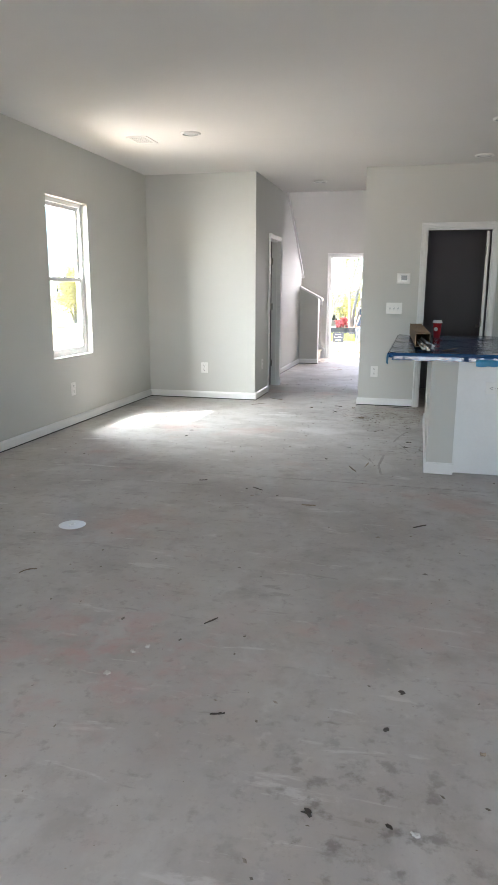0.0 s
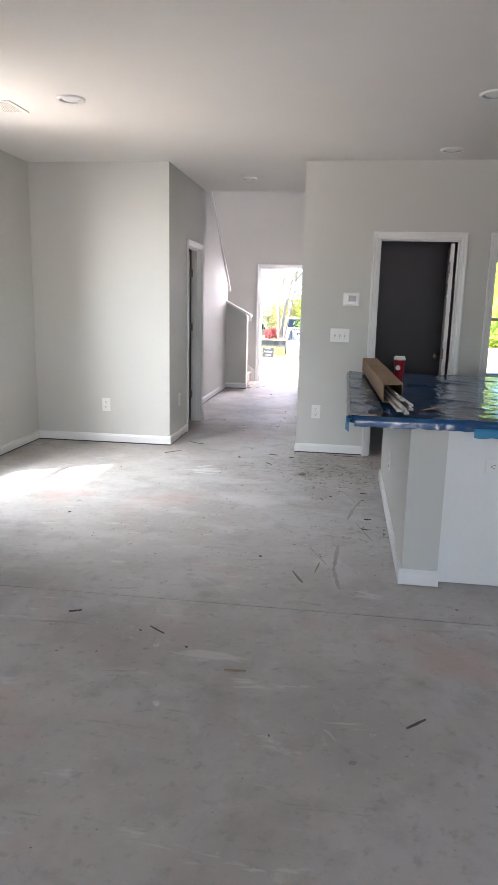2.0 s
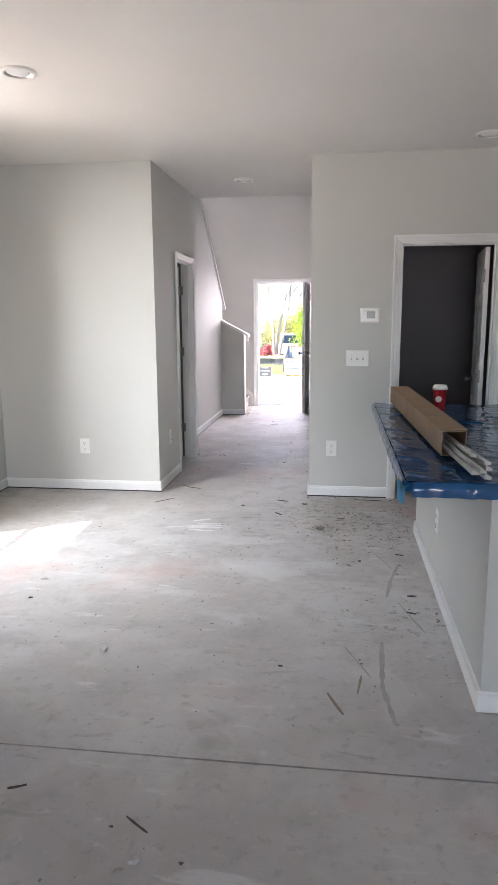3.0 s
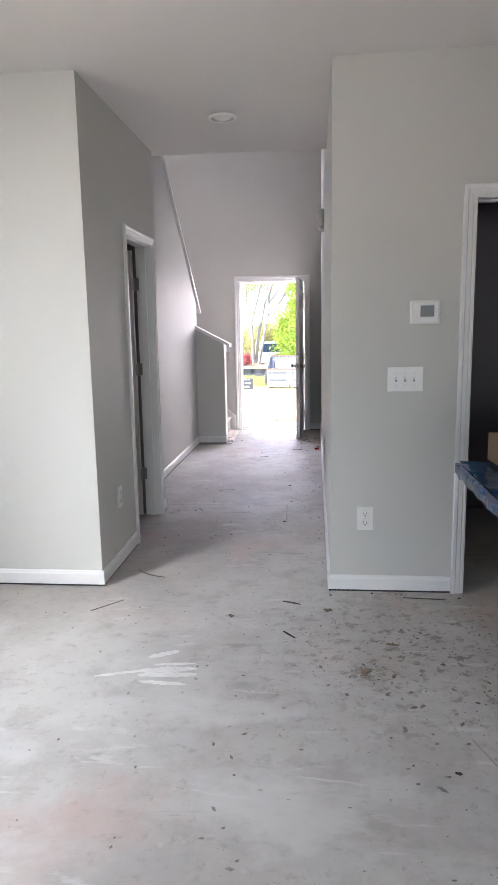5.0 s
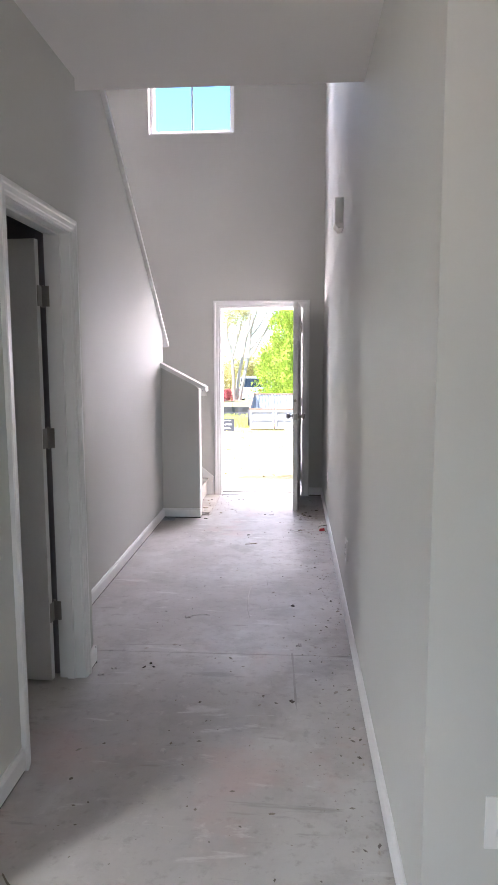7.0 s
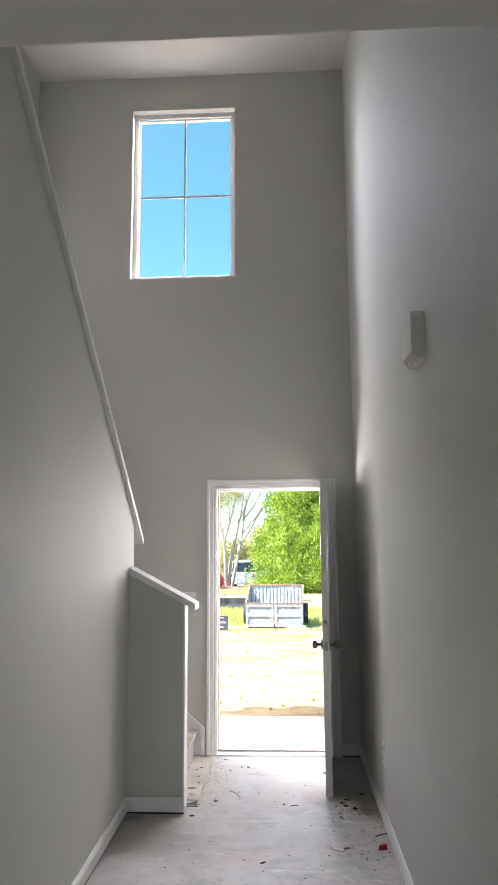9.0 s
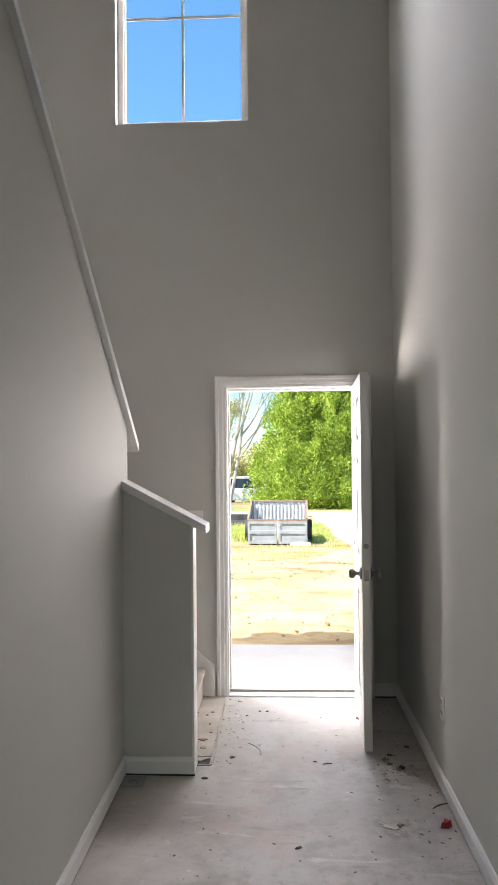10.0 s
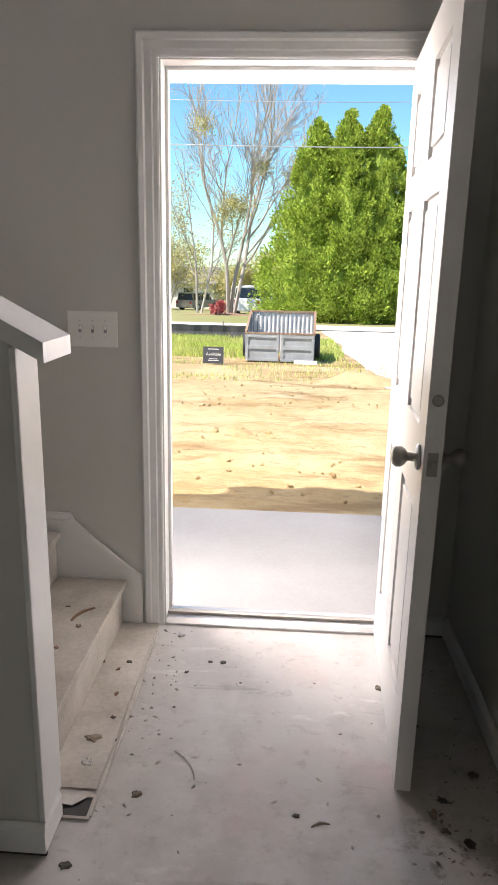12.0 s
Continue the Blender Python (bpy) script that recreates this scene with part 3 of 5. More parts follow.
door_leaf("pantry_door", pose(1.886, 8.77, 0.012, 0, 0, 84), 0.70, 2.02, "white pantry door standing open into a dark room", thick=0.035, hinges=(0.3, 1.0, 1.80), hinge_y=0.04)
casing("utility_casing", pose(2.246, KY, 0), 0.744, 2.055, 0.066, "white moulded casing of the utility doorway")
jamb("utility_jamb", pose(2.246, KY, 0), 0.744, 2.053, 0.115, stop=0.35)

# caps of the stair walls
bm = bmesh.new()
prism(bm, [(13.66, 1.612), (13.66, 1.655), (13.66 - 3.2, 1.655 + 3.2 * RISE), (13.66 - 3.2, 1.612 + 3.2 * RISE)], "x", SX - 0.135, SX + 0.028)
tagged(part("stair_wall_cap", bm, M_TRIM), "white painted sloping cap board on the stair wall", "wall cap", kind="structure")
bm = bmesh.new()
prism(bm, [(SX - 0.115, 1.485), (SX - 0.115, 1.525), (-0.642, 1.24), (-0.642, 1.2)], "y", 13.362, 13.528)
tagged(part("newel_cap", bm, M_TRIM), "white painted sloping cap board on the half wall", "wall cap", kind="structure")
tagged(part("newel_trim", boxes((-0.722, -0.708, 13.385, 13.505, 0.095, 1.225), bevel=0.003), M_TRIM), "white upright trim board on the half wall's end", "trim", kind="structure")

# stairs: two steps beside the front door, a landing, and the flight behind the stair wall
stairs = thing("staircase", pose(-0.795, 13.5, 0), "unfinished dusty plywood stair turning behind the half wall", "stairs")
for i in range(3):
    x0 = -0.255 * i
    end = -1.44 if i == 2 else x0 - 0.255
    part("riser", boxes((x0 - 0.02, x0, 0.002, 0.985, 0.19 * i, 0.19 * i + 0.165)), M_PLY, stairs, "dusty pale riser")
    part("tread", boxes((end, x0 + 0.022, 0.001, 0.986, 0.19 * i + 0.165, 0.19 * i + 0.19), bevel=0.004), M_PLY, stairs, "dusty plywood tread")
for i in range(12):
    y1, z = -0.0 - 0.25 * i, 0.57 + 0.19 * i
    part("riser", boxes((-1.44, -0.407, y1 - 0.02, y1, z, z + 0.165)), M_TRIM, stairs)
    part("tread", boxes((-1.44, -0.407, y1 - 0.25, y1 + 0.022, z + 0.165, z + 0.19)), M_PLY, stairs)
bm = bmesh.new()
prism(bm, [(-0.715, 0), (-0.715, 0.205), (-0.965, 0.40), (-0.99, 0.455), (-1.3, 0.455), (-1.3, 0)], "y", FY - 0.012, FY - 0.001)
part("stair_skirt", bm, M_TRIM).matrix_basis = Matrix()
sk = bpy.data.objects["stair_skirt"]
tagged(sk, "white painted stair skirt board on the front wall", "skirt board", kind="structure")
bm = bmesh.new()
for (xa, za), (xb, zb) in zip([(-0.715, 0.0), (-0.715, 0.205), (-0.975, 0.43), (-1.3, 0.43)], [(-0.715, 0.205), (-0.975, 0.43), (-1.3, 0.43), (-1.3, 0.43)]):
    if (xa, za) != (xb, zb):
        nx, nz = -(zb - za), (xb - xa)
        k = 0.03 / math.hypot(nx, nz)
        prism(bm, [(xa, za), (xb, zb), (xb + nx * k, zb + nz * k), (xa + nx * k, za + nz * k)], "y", FY - 0.022 - abs(nx) * 0.004, FY - 0.0125)
tagged(part("skirt_moulding", bm, M_TRIM), "white moulding along the stair skirt", "moulding", kind="structure")


def window_unit(name, m, w, h, label, grid=False):
    """Vinyl window, x across, z up, y outwards; its own frame, sashes and panes."""
    t = thing(name, m, label, "window")
    f = 0.038
    part("window_frame", boxes((0, f, 0, 0.07, 0, h), (w - f, w, 0, 0.07, 0, h), (f, w - f, 0, 0.07, 0, f), (f, w - f, 0, 0.07, h - f, h)), M_VINYL, t)
    rows = [(f, h - f, 0.02)] if grid else [(f, h / 2 + 0.018, 0.006), (h / 2 - 0.018, h - f, 0.034)]
    s = 0.012 if grid else 0.034
    for z0, z1, y in rows:
        part("sash", boxes((f, f + s, y, y + 0.026, z0, z1), (w - f - s, w - f, y, y + 0.026, z0, z1), (f + s, w - f - s, y, y + 0.026, z0, z0 + s), (f + s, w - f - s, y, y + 0.026, z1 - s, z1)), M_VINYL, t)
        p = part("pane", boxes((f + s, w - f - s, y + 0.011, y + 0.015, z0 + s, z1 - s)), M_GLASS, t)
        p.visible_shadow = False
    if grid:
        c = w / 2
        part("grille", boxes((c - 0.009, c + 0.009, 0.024, 0.03, f, h - f), (f, c - 0.009, 0.024, 0.03, h / 2 - 0.009, h / 2 + 0.009), (c + 0.009, w - f, 0.024, 0.03, h / 2 - 0.009, h / 2 + 0.009)), M_VINYL, t, "white window grille bars")
    else:
        part("sash_lock", boxes((w / 2 - 0.03, w / 2 + 0.03, -0.008, 0.006, h / 2 + 0.018, h / 2 + 0.032)), M_VINYL, t)
        part("window_sticker", boxes((w * 0.33, w * 0.37, 0.0165, 0.0185, h * 0.42, h * 0.44)), M_SCREEN, t, "small dark sticker on the glass")
    t["kind"] = "structure"
    return t


window_unit("window_1", pose(-2.29, 6.24, 0.70, 0, 0, 90), 0.815, 1.51, "white vinyl single-hung window in a drywall reveal")
window_unit("window_2", pose(-1.365, FY + 0.065, 3.845), 0.90, 1.555, "high fixed foyer window with four lights", True)
# east window is unseen, added only to light the kitchen side
window_unit("window_unseen", pose(5.07, 4.9, 0.95, 0, 0, -90), 1.4, 1.1, "unseen white vinyl window added to let daylight into the kitchen")
window_unit("window_4", pose(2.4, 11.36, 0.5), 1.5, 1.6, "white vinyl utility window")
# assumed, unseen patio door, put in as the daylight source at the back
slider = window_unit("door_unseen", pose(2.4, -2.66, 0.0, 0, 0, 180), 2.4, 2.05, "unseen white vinyl patio door assumed behind the camera to let daylight in")


# ---- fixtures ----
def outlet(m, label="white duplex outlet with wall plate", group="outlets"):
    t = thing("wall_outlet", m, label, "outlet", group)
    part("wall_plate", boxes((-0.043, 0.043, -0.006, 0, -0.066, 0.066), bevel=0.002), M_PLATE, t)
    for z in (-0.026, 0.026):
        part("socket", lathe(bmesh.new(), [(0.0185, 0), (0.0185, 0.002), (0.017, 0.003)], 20, pose(0, -0.006, z, 90)), M_PLATE, t)
        part("socket_slots", boxes((-0.009, -0.0065, -0.0102, -0.0085, z - 0.002, z + 0.01), (0.0065, 0.009, -0.0102, -0.0085, z - 0.002, z + 0.008), (-0.003, 0.003, -0.0102, -0.0085, z - 0.012, z - 0.006)), M_SLOT, t, "dark slots")
    part("plate_screw", lathe(bmesh.new(), [(0.003, 0), (0.0025, 0.0015)], 10, pose(0, -0.006, 0, 90)), M_SILVER, t)
    return t


def switches(m):
    t = thing("light_switch", m, "white three-gang toggle switch plate", "light switch", "switch plates")
    part("wall_plate", boxes((-0.091, 0.091, -0.006, 0, -0.064, 0.064), bevel=0.002), M_PLATE, t)
    for x in (-0.046, 0, 0.046):
        part("toggle_slot", boxes((x - 0.0055, x + 0.0055, -0.0068, -0.006, -0.0125, 0.0125)), M_STEEL, t, "dark toggle slot")
        part("toggle", boxes((x - 0.0045, x + 0.0045, -0.017, -0.006, 0.0, 0.011), bevel=0.001), M_PLATE, t)
        for z in (-0.03, 0.03):
            part("plate_screw", lathe(bmesh.new(), [(0.003, 0), (0.0025, 0.0015)], 10, pose(x, -0.006, z, 90)), M_SILVER, t)
    return t


outlet(pose(-1.475, PY, 0.395))
outlet(pose(0.668, KY, 0.415))
outlet(pose(HX, 9.045, 0.42, 0, 0, 90))
outlet(pose(WX, 6.58, 0.37, 0, 0, 90))
outlet(pose(RX, 13.25, 0.40, 0, 0, -90))
outlet(pose(RX, 11.0, 0.39, 0, 0, -90))
switches(pose(0.865, KY, 1.165))
switches(pose(-0.878, FY, 1.162))
th = thing("thermostat", pose(0.957, KY, 1.505), "white thermostat with a grey display", "thermostat")
part("housing", boxes((-0.076, 0.076, -0.007, 0, -0.06, 0.06), (-0.066, 0.066, -0.026, -0.007, -0.05, 0.052), bevel=0.004), M_PLATE, th)
part("display", boxes((-0.026, 0.042, -0.0275, -0.0255, -0.022, 0.034)), M_SCREEN, th, "grey blank display")
ch = thing("door_chime", pose(RX, 11.75, 2.33), "white door chime box with a ribbed lower edge", "door chime")
part("chime_cover", boxes((-0.055, 0, -0.10, 0.10, 0.028, 0.19), bevel=0.006), M_PLATE, ch)
for i in range(4):
    part("chime_rib", boxes((-0.05 + i * 0.006, 0, -0.095, 0.095, 0.021 - i * 0.007, 0.026 - i * 0.007)), M_PLATE, ch)


def ceiling_disc(x, y, r, label):
    t = thing("recessed_light", pose(x, y, CZ), label, "ceiling light", "recessed lights")
    part("trim_ring", lathe(bmesh.new(), [(r, 0), (r, -0.004), (r * 0.96, -0.012), (r * 0.84, -0.016), (r * 0.76, -0.010)], 40, closed=False), M_PLATE, t, smooth=True)
    part("baffle", lathe(bmesh.new(), [(r * 0.765, -0.0105), (r * 0.74, -0.003), (r * 0.62, -0.0015)], 40, closed=False), M_SILVER, t, "satin silver baffle ring", True)
    part("lens", lathe(bmesh.new(), [(r * 0.63, -0.0005), (r * 0.62, -0.004), (r * 0.5, -0.009), (r * 0.3, -0.013), (r * 0.05, -0.0145)], 40), M_VINYL, t, "frosted lens, switched off", True)


for x, y, r in ((-0.945, 6.63, 0.092), (-0.176, 9.535, 0.09), (1.722, 8.22, 0.098), (1.75, 6.68, 0.098)):
    ceiling_disc(x, y, r, "white round recessed ceiling light, switched off")


def register(name, m, w, d, label, n, mtl):
    t = thing(name, m, label, "air vent")
    f = 0.022
    part("vent_frame", boxes((-w / 2, -w / 2 + f, -d / 2, d / 2, -0.006, 0), (w / 2 - f, w / 2, -d / 2, d / 2, -0.006, 0), (-w / 2 + f, w / 2 - f, -d / 2, -d / 2 + f, -0.006, 0), (-w / 2 + f, w / 2 - f, d / 2 - f, d / 2, -0.006, 0)), mtl, t)
    part("vent_backing", boxes((-w / 2 + f, w / 2 - f, -d / 2 + f, d / 2 - f, -0.001, -0.0002)), M_SLOT, t)
    step = (w - 2 * f) / n
    for i in range(n):
        x = -w / 2 + f + step * (i + 0.5)
        bm = boxes((x - step * 0.36, x + step * 0.36, -d / 2 + f, d / 2 - f, -0.005, -0.0035))
        part("slat", bm, mtl, t)


register("ceiling_vent", pose(-1.478, 6.78, CZ), 0.20, 0.30, "white ceiling air register with slats", 8, M_PLATE)
register("floor_vent", pose(-1.0, 13.315, 0.0, 180), 0.11, 0.10, "small dusty grey floor register by the half wall", 5, M_STEEL)

# ---- island ----
island = thing("kitchen_island", pose(1.27, 5.52, 0), "grey island with a painted end wall and plain white back panel", "kitchen island")
part("island_body", boxes((0.0, 0.188, 0.0, 2.2, 0, 0.872), (0.188, 2.3, 0.075, 2.2, 0, 0.872)), M_WALL, island)
part("back_panel", boxes((0.19, 2.28, 0.055, 0.073, 0.008, 0.872)), M_TRIM, island, "white back panel")
part("corner_bead", boxes((0.189, 0.205, 0.045, 0.056, 0.008, 0.872)), M_TRIM, island, "white edge strip")
for name, r, face in (("base_front", (-0.014, 0.195, -0.014, 0.0), "y"), ("base_side", (-0.014, 0.0, 0.0, 2.2), "x")):
    part(name, boxes((*r, 0.006, 0.078), (r[0] + (0.004 if face == "x" else 0), r[1], r[2] + (0.004 if face == "y" else 0), r[3], 0.078, 0.092)), M_TRIM, island, "white baseboard")
outlet(pose(1.27, 6.75, 0.385, 0, 0, -90), "white outlet on the island end wall")
outlet(pose(1.728, 5.575, 0.66, 0, 90, 0), "grey-white outlet set sideways in the island panel")

counter = thing("countertop", pose(0.95, 5.47, 0.873), "island countertop wrapped in glossy blue protective film", "countertop")
bm = bmesh.new()
box(bm, 0, 2.75, 0, 2.28, 0, 0.034)
vert = [e for e in bm.edges if abs(e.verts[0].co.z - e.verts[1].co.z) > 0.01 and e.verts[0].co.x < 0.01]
bmesh.ops.bevel(bm, geom=vert, offset=0.045, segments=6, affect="EDGES", profile=0.5)
part("worktop", bm, M_BLUE, counter)


def film_sheet(bm, x0, x1, y0, y1, z, nx, ny, amp, seed):
    """A thin wrinkled sheet lying just above the worktop."""
    rows = []
    for j in range(ny + 1):
        row = []
        for i in range(nx + 1):
            x, y = x0 + (x1 - x0) * i / nx, y0 + (y1 - y0) * j / ny
            n1 = noise.noise((x * 5 + y * 9 + seed, y * 2.2 - x * 3, seed))
            n2 = noise.noise((x * 17 + seed, y * 9 + x * 12, seed + 4))
            row.append(bm.verts.new((x, y, z + amp * max(0, n1) ** 1.5 * 2 + amp * 0.5 * max(0, n2))))
        rows.append(row)
    for a, b in zip(rows, rows[1:]):
        for i in range(nx):
            f = bm.faces.new((a[i], a[i + 1], b[i + 1], b[i]))
            f.smooth = True
    return bm


part("film_top", film_sheet(bmesh.new(), 0.012, 2.74, 0.012, 2.27, 0.0365, 190, 160, 0.0075, 2.0), M_BLUE, counter, "glossy wrinkled blue film")


def skirt_film(bm, p0, p1, top, low, n, seed):
    """Crinkled film hanging over an edge, with an uneven lower hem."""
    prev = None
    d = (Vector(p1) - Vector(p0)).normalized()
    out = Vector((d.y, -d.x))
    for i in range(n + 1):
        p = Vector(p0).lerp(Vector(p1), i / n)
        k = 0.006 + 0.008 * max(0, noise.noise((i * 0.45, seed, 0))) 
        hem = low + 0.012 * noise.noise((i * 0.31, seed, 5))
        col = [bm.verts.new((p.x + out.x * o, p.y + out.y * o, z)) for o, z in ((-0.006, top + 0.003), (0.004, top), (k, (top + hem) / 2), (0.004 + k * 0.4, hem))]
        if prev:
            for a in range(3):
                bm.faces.new((prev[a], col[a], col[a + 1], prev[a + 1])).smooth = True
        prev = col
    return bm


part("film_edge", skirt_film(bmesh.new(), (0.03, 0.0), (2.75, 0.0), 0.035, -0.016, 150, 1.0), M_BLUE, counter, "crinkled blue film over the front edge")
part("film_edge", skirt_film(bmesh.new(), (0.0, 2.26), (0.0, 0.03), 0.035, -0.004, 120, 3.0), M_BLUE, counter, "crinkled blue film over the side edge")
part("masking_tape", skirt_film(bmesh.new(), (0.62, -0.004), (2.6, -0.004), 0.0, -0.045, 90, 7.0), M_BLUETAPE, counter, "loose blue masking tape")
part("masking_tape", skirt_film(bmesh.new(), (-0.008, 0.10), (0.012, 0.004), 0.02, -0.05, 12, 9.0), M_BLUETAPE, counter, "hanging end of blue tape")

# long carton of mouldings
CARTON = pose(1.14, 5.90, 0.924, 0, 0, 2.2)
carton = thing("cardboard_carton", CARTON, "long open cardboard carton of mouldings lying on the counter", "carton")
CL, CW, CH, CT = 1.84, 0.115, 0.10, 0.004
part("carton_sleeve", boxes((0, CW, 0, CL, 0, CT), (0, CT, 0, CL, CT, CH), (CW - CT, CW, 0.06, CL, CT, CH), (0, CW, 0.05, CL, CH, CH + CT), (CT, CW - CT, CL - CT, CL, CT, CH)), M_CARD, carton)
bm = bmesh.new()
prism(bm, [(0, 0), (0.05, 0), (0.09, 0.012), (0, 0.015)], "z", CH, CH + 0.003)
part("torn_edge", bm, M_CARD, carton, "torn cardboard edge")
for y in (0.45, 0.8, 1.15, 1.5):
    part("printed_band", boxes((0.02, CW - 0.02, y, y + 0.035, CH + CT, CH + CT + 0.0008)), M_TAPE, carton, "faded printed band")


def moulding(x, y, z, length, turn, tilt, roll):
    bm = bmesh.new()
    prism(bm, [(-0.012, 0), (0.012, 0), (0.012, 0.009), (0.006, 0.012), (-0.002, 0.015), (-0.012, 0.017)], "y", -length, 0)
    ob = part("wood_moulding", bm, M_PAPER)
    ob.matrix_basis = pose(x, y, z, tilt, roll, turn)
    tagged(ob, "pale primed wood moulding sticking out of the carton", "moulding", "mouldings in the carton")


for x, y, z, ln, tu, ti, ro in ((1.165, 6.25, 0.931, 0.74, 3.0, -0.2, 0), (1.188, 6.25, 0.930, 0.80, 3.4, -0.15, 0), (1.212, 6.25, 0.930, 0.66, 5.0, -0.1, 0), (1.176, 6.25, 0.948, 0.77, 3.6, 0.2, 8), (1.203, 6.25, 0.947, 0.62, 6.5, 0.2, -10), (1.19, 6.25, 0.966, 0.56, 4.0, 0.3, 12)):
    moulding(x, y, z, ln, tu, ti, ro)
flap = part("cardboard_scrap", boxes((-0.03, 0.03, -0.06, 0.06, 0, 0.004)), M_CARD)
flap.matrix_basis = pose(1.40, 5.78, 0.918, 6, -12, -50)
tagged(flap, "torn scrap of brown cardboard on the counter", "cardboard scrap")

cup = thing("paper_cup", pose(1.335, 7.32, 0.912), "red paper coffee cup with a white lid", "cup")
part("cup_body", lathe(bmesh.new(), [(0.029, 0), (0.03, 0.002), (0.042, 0.145), (0.043, 0.147)], 32), M_RED, cup, smooth=True)
part("cup_lid", lathe(bmesh.new(), [(0.0445, 0.142), (0.046, 0.146), (0.0455, 0.155), (0.041, 0.157), (0.039, 0.168), (0.036, 0.170), (0.034, 0.165), (0.002, 0.165)], 32), M_PLATE, cup, "white plastic lid", True)
bm = bmesh.new()
lathe(bm, [(0.019, 0), (0.019, 0.002), (0.004, 0.0022)], 24, pose(-0.012, -0.0375, 0.085, 94, 0, -18))
part("cup_logo", bm, M_PLATE, cup, "round white mark")

# ---- floor litter ----
rng = random.Random(4)


def sliver(name, x, y, length, w, turn, mtl, label, category="debris", h=0.004, bend=0.0, group=""):
    """A thin tapered splinter or strip lying on the floor."""
    bm = bmesh.new()
    n = 6
    lo, hi = [], []
    for i in range(n + 1):
        u = i / n - 0.5
        k = w / 2 * (1 - 0.55 * abs(u * 2) ** 2) * (0.8 + 0.4 * rng.random())
        off = bend * (0.25 - u * u) * 4
        lo.append([bm.verts.new((u * length, off + s * k, 0.0)) for s in (-1, 1)])
        hi.append([bm.verts.new((u * length, off + s * k * 0.7, h * (0.7 + 0.6 * rng.random()))) for s in (-1, 1)])
    for i in range(n):
        a, b, c, d = lo[i], lo[i + 1], hi[i], hi[i + 1]
        bm.faces.new((c[0], d[0], d[1], c[1]))
        bm.faces.new((a[0], b[0], d[0], c[0]))
        bm.faces.new((b[1], a[1], c[1], d[1]))
        bm.faces.new((a[1], b[1], b[0], a[0]))
    bm.faces.new((lo[0][0], hi[0][0], hi[0][1], lo[0][1]))
    bm.faces.new((lo[-1][1], hi[-1][1], hi[-1][0], lo[-1][0]))
    ob = part(name, bm, mtl)
    ob.matrix_basis = pose(x, y, 0.0005, 0, 0, turn)
    return tagged(ob, label, category, group)


def scrap(name, x, y, r, mtl, label, h=0.006, sides=11, category="debris"):
    """A small irregular lump or crumpled flake."""
    bm = bmesh.new()
    r *= 0.42 if mtl in (M_DARKCHIP, M_RUST) else 0.58
    h *= 0.6 if mtl is M_DARKCHIP else 1.0
    ring = [(r * k * math.cos(a), r * 0.8 * k * math.sin(a)) for k, a in ((rng.choice((0.5, 0.75, 1.0, 1.15)) * rng.uniform(0.85, 1.15), 2 * math.pi * i / sides) for i in range(sides))]
    lo, mid = [bm.verts.new((u, v, 0)) for u, v in ring], [bm.verts.new((u * 0.8, v * 0.8, h * (0.5 + rng.random()))) for u, v in ring]
    top = bm.verts.new((0, 0, h * 0.9))
    bm.faces.new(lo[::-1])
    for i in range(sides):
        j = (i + 1) % sides
        bm.faces.new((lo[i], lo[j], mid[j], mid[i]))
        bm.faces.new((mid[i], mid[j], top))
    ob = part(name, bm, mtl)
    ob.matrix_basis = pose(x, y, 0.0005, 0, 0, rng.uniform(0, 360))
    return tagged(ob, label, category)


disc = thing("plastic_disc", pose(-0.743, 3.776, 0.001), "flat round pale plastic disc with a small hole", "disc")
bm = bmesh.new()
lathe(bm, [(0.012, 0.0), (0.075, 0.0), (0.078, 0.002), (0.075, 0.004), (0.012, 0.004), (0.012, 0.0)], 36, closed=False)
part("disc_plate", bm, M_VINYL, disc)
part("disc_hub", lathe(bmesh.new(), [(0.024, 0.004), (0.024, 0.007), (0.013, 0.007), (0.013, 0.004)], 28, closed=False), M_PLATE, disc)

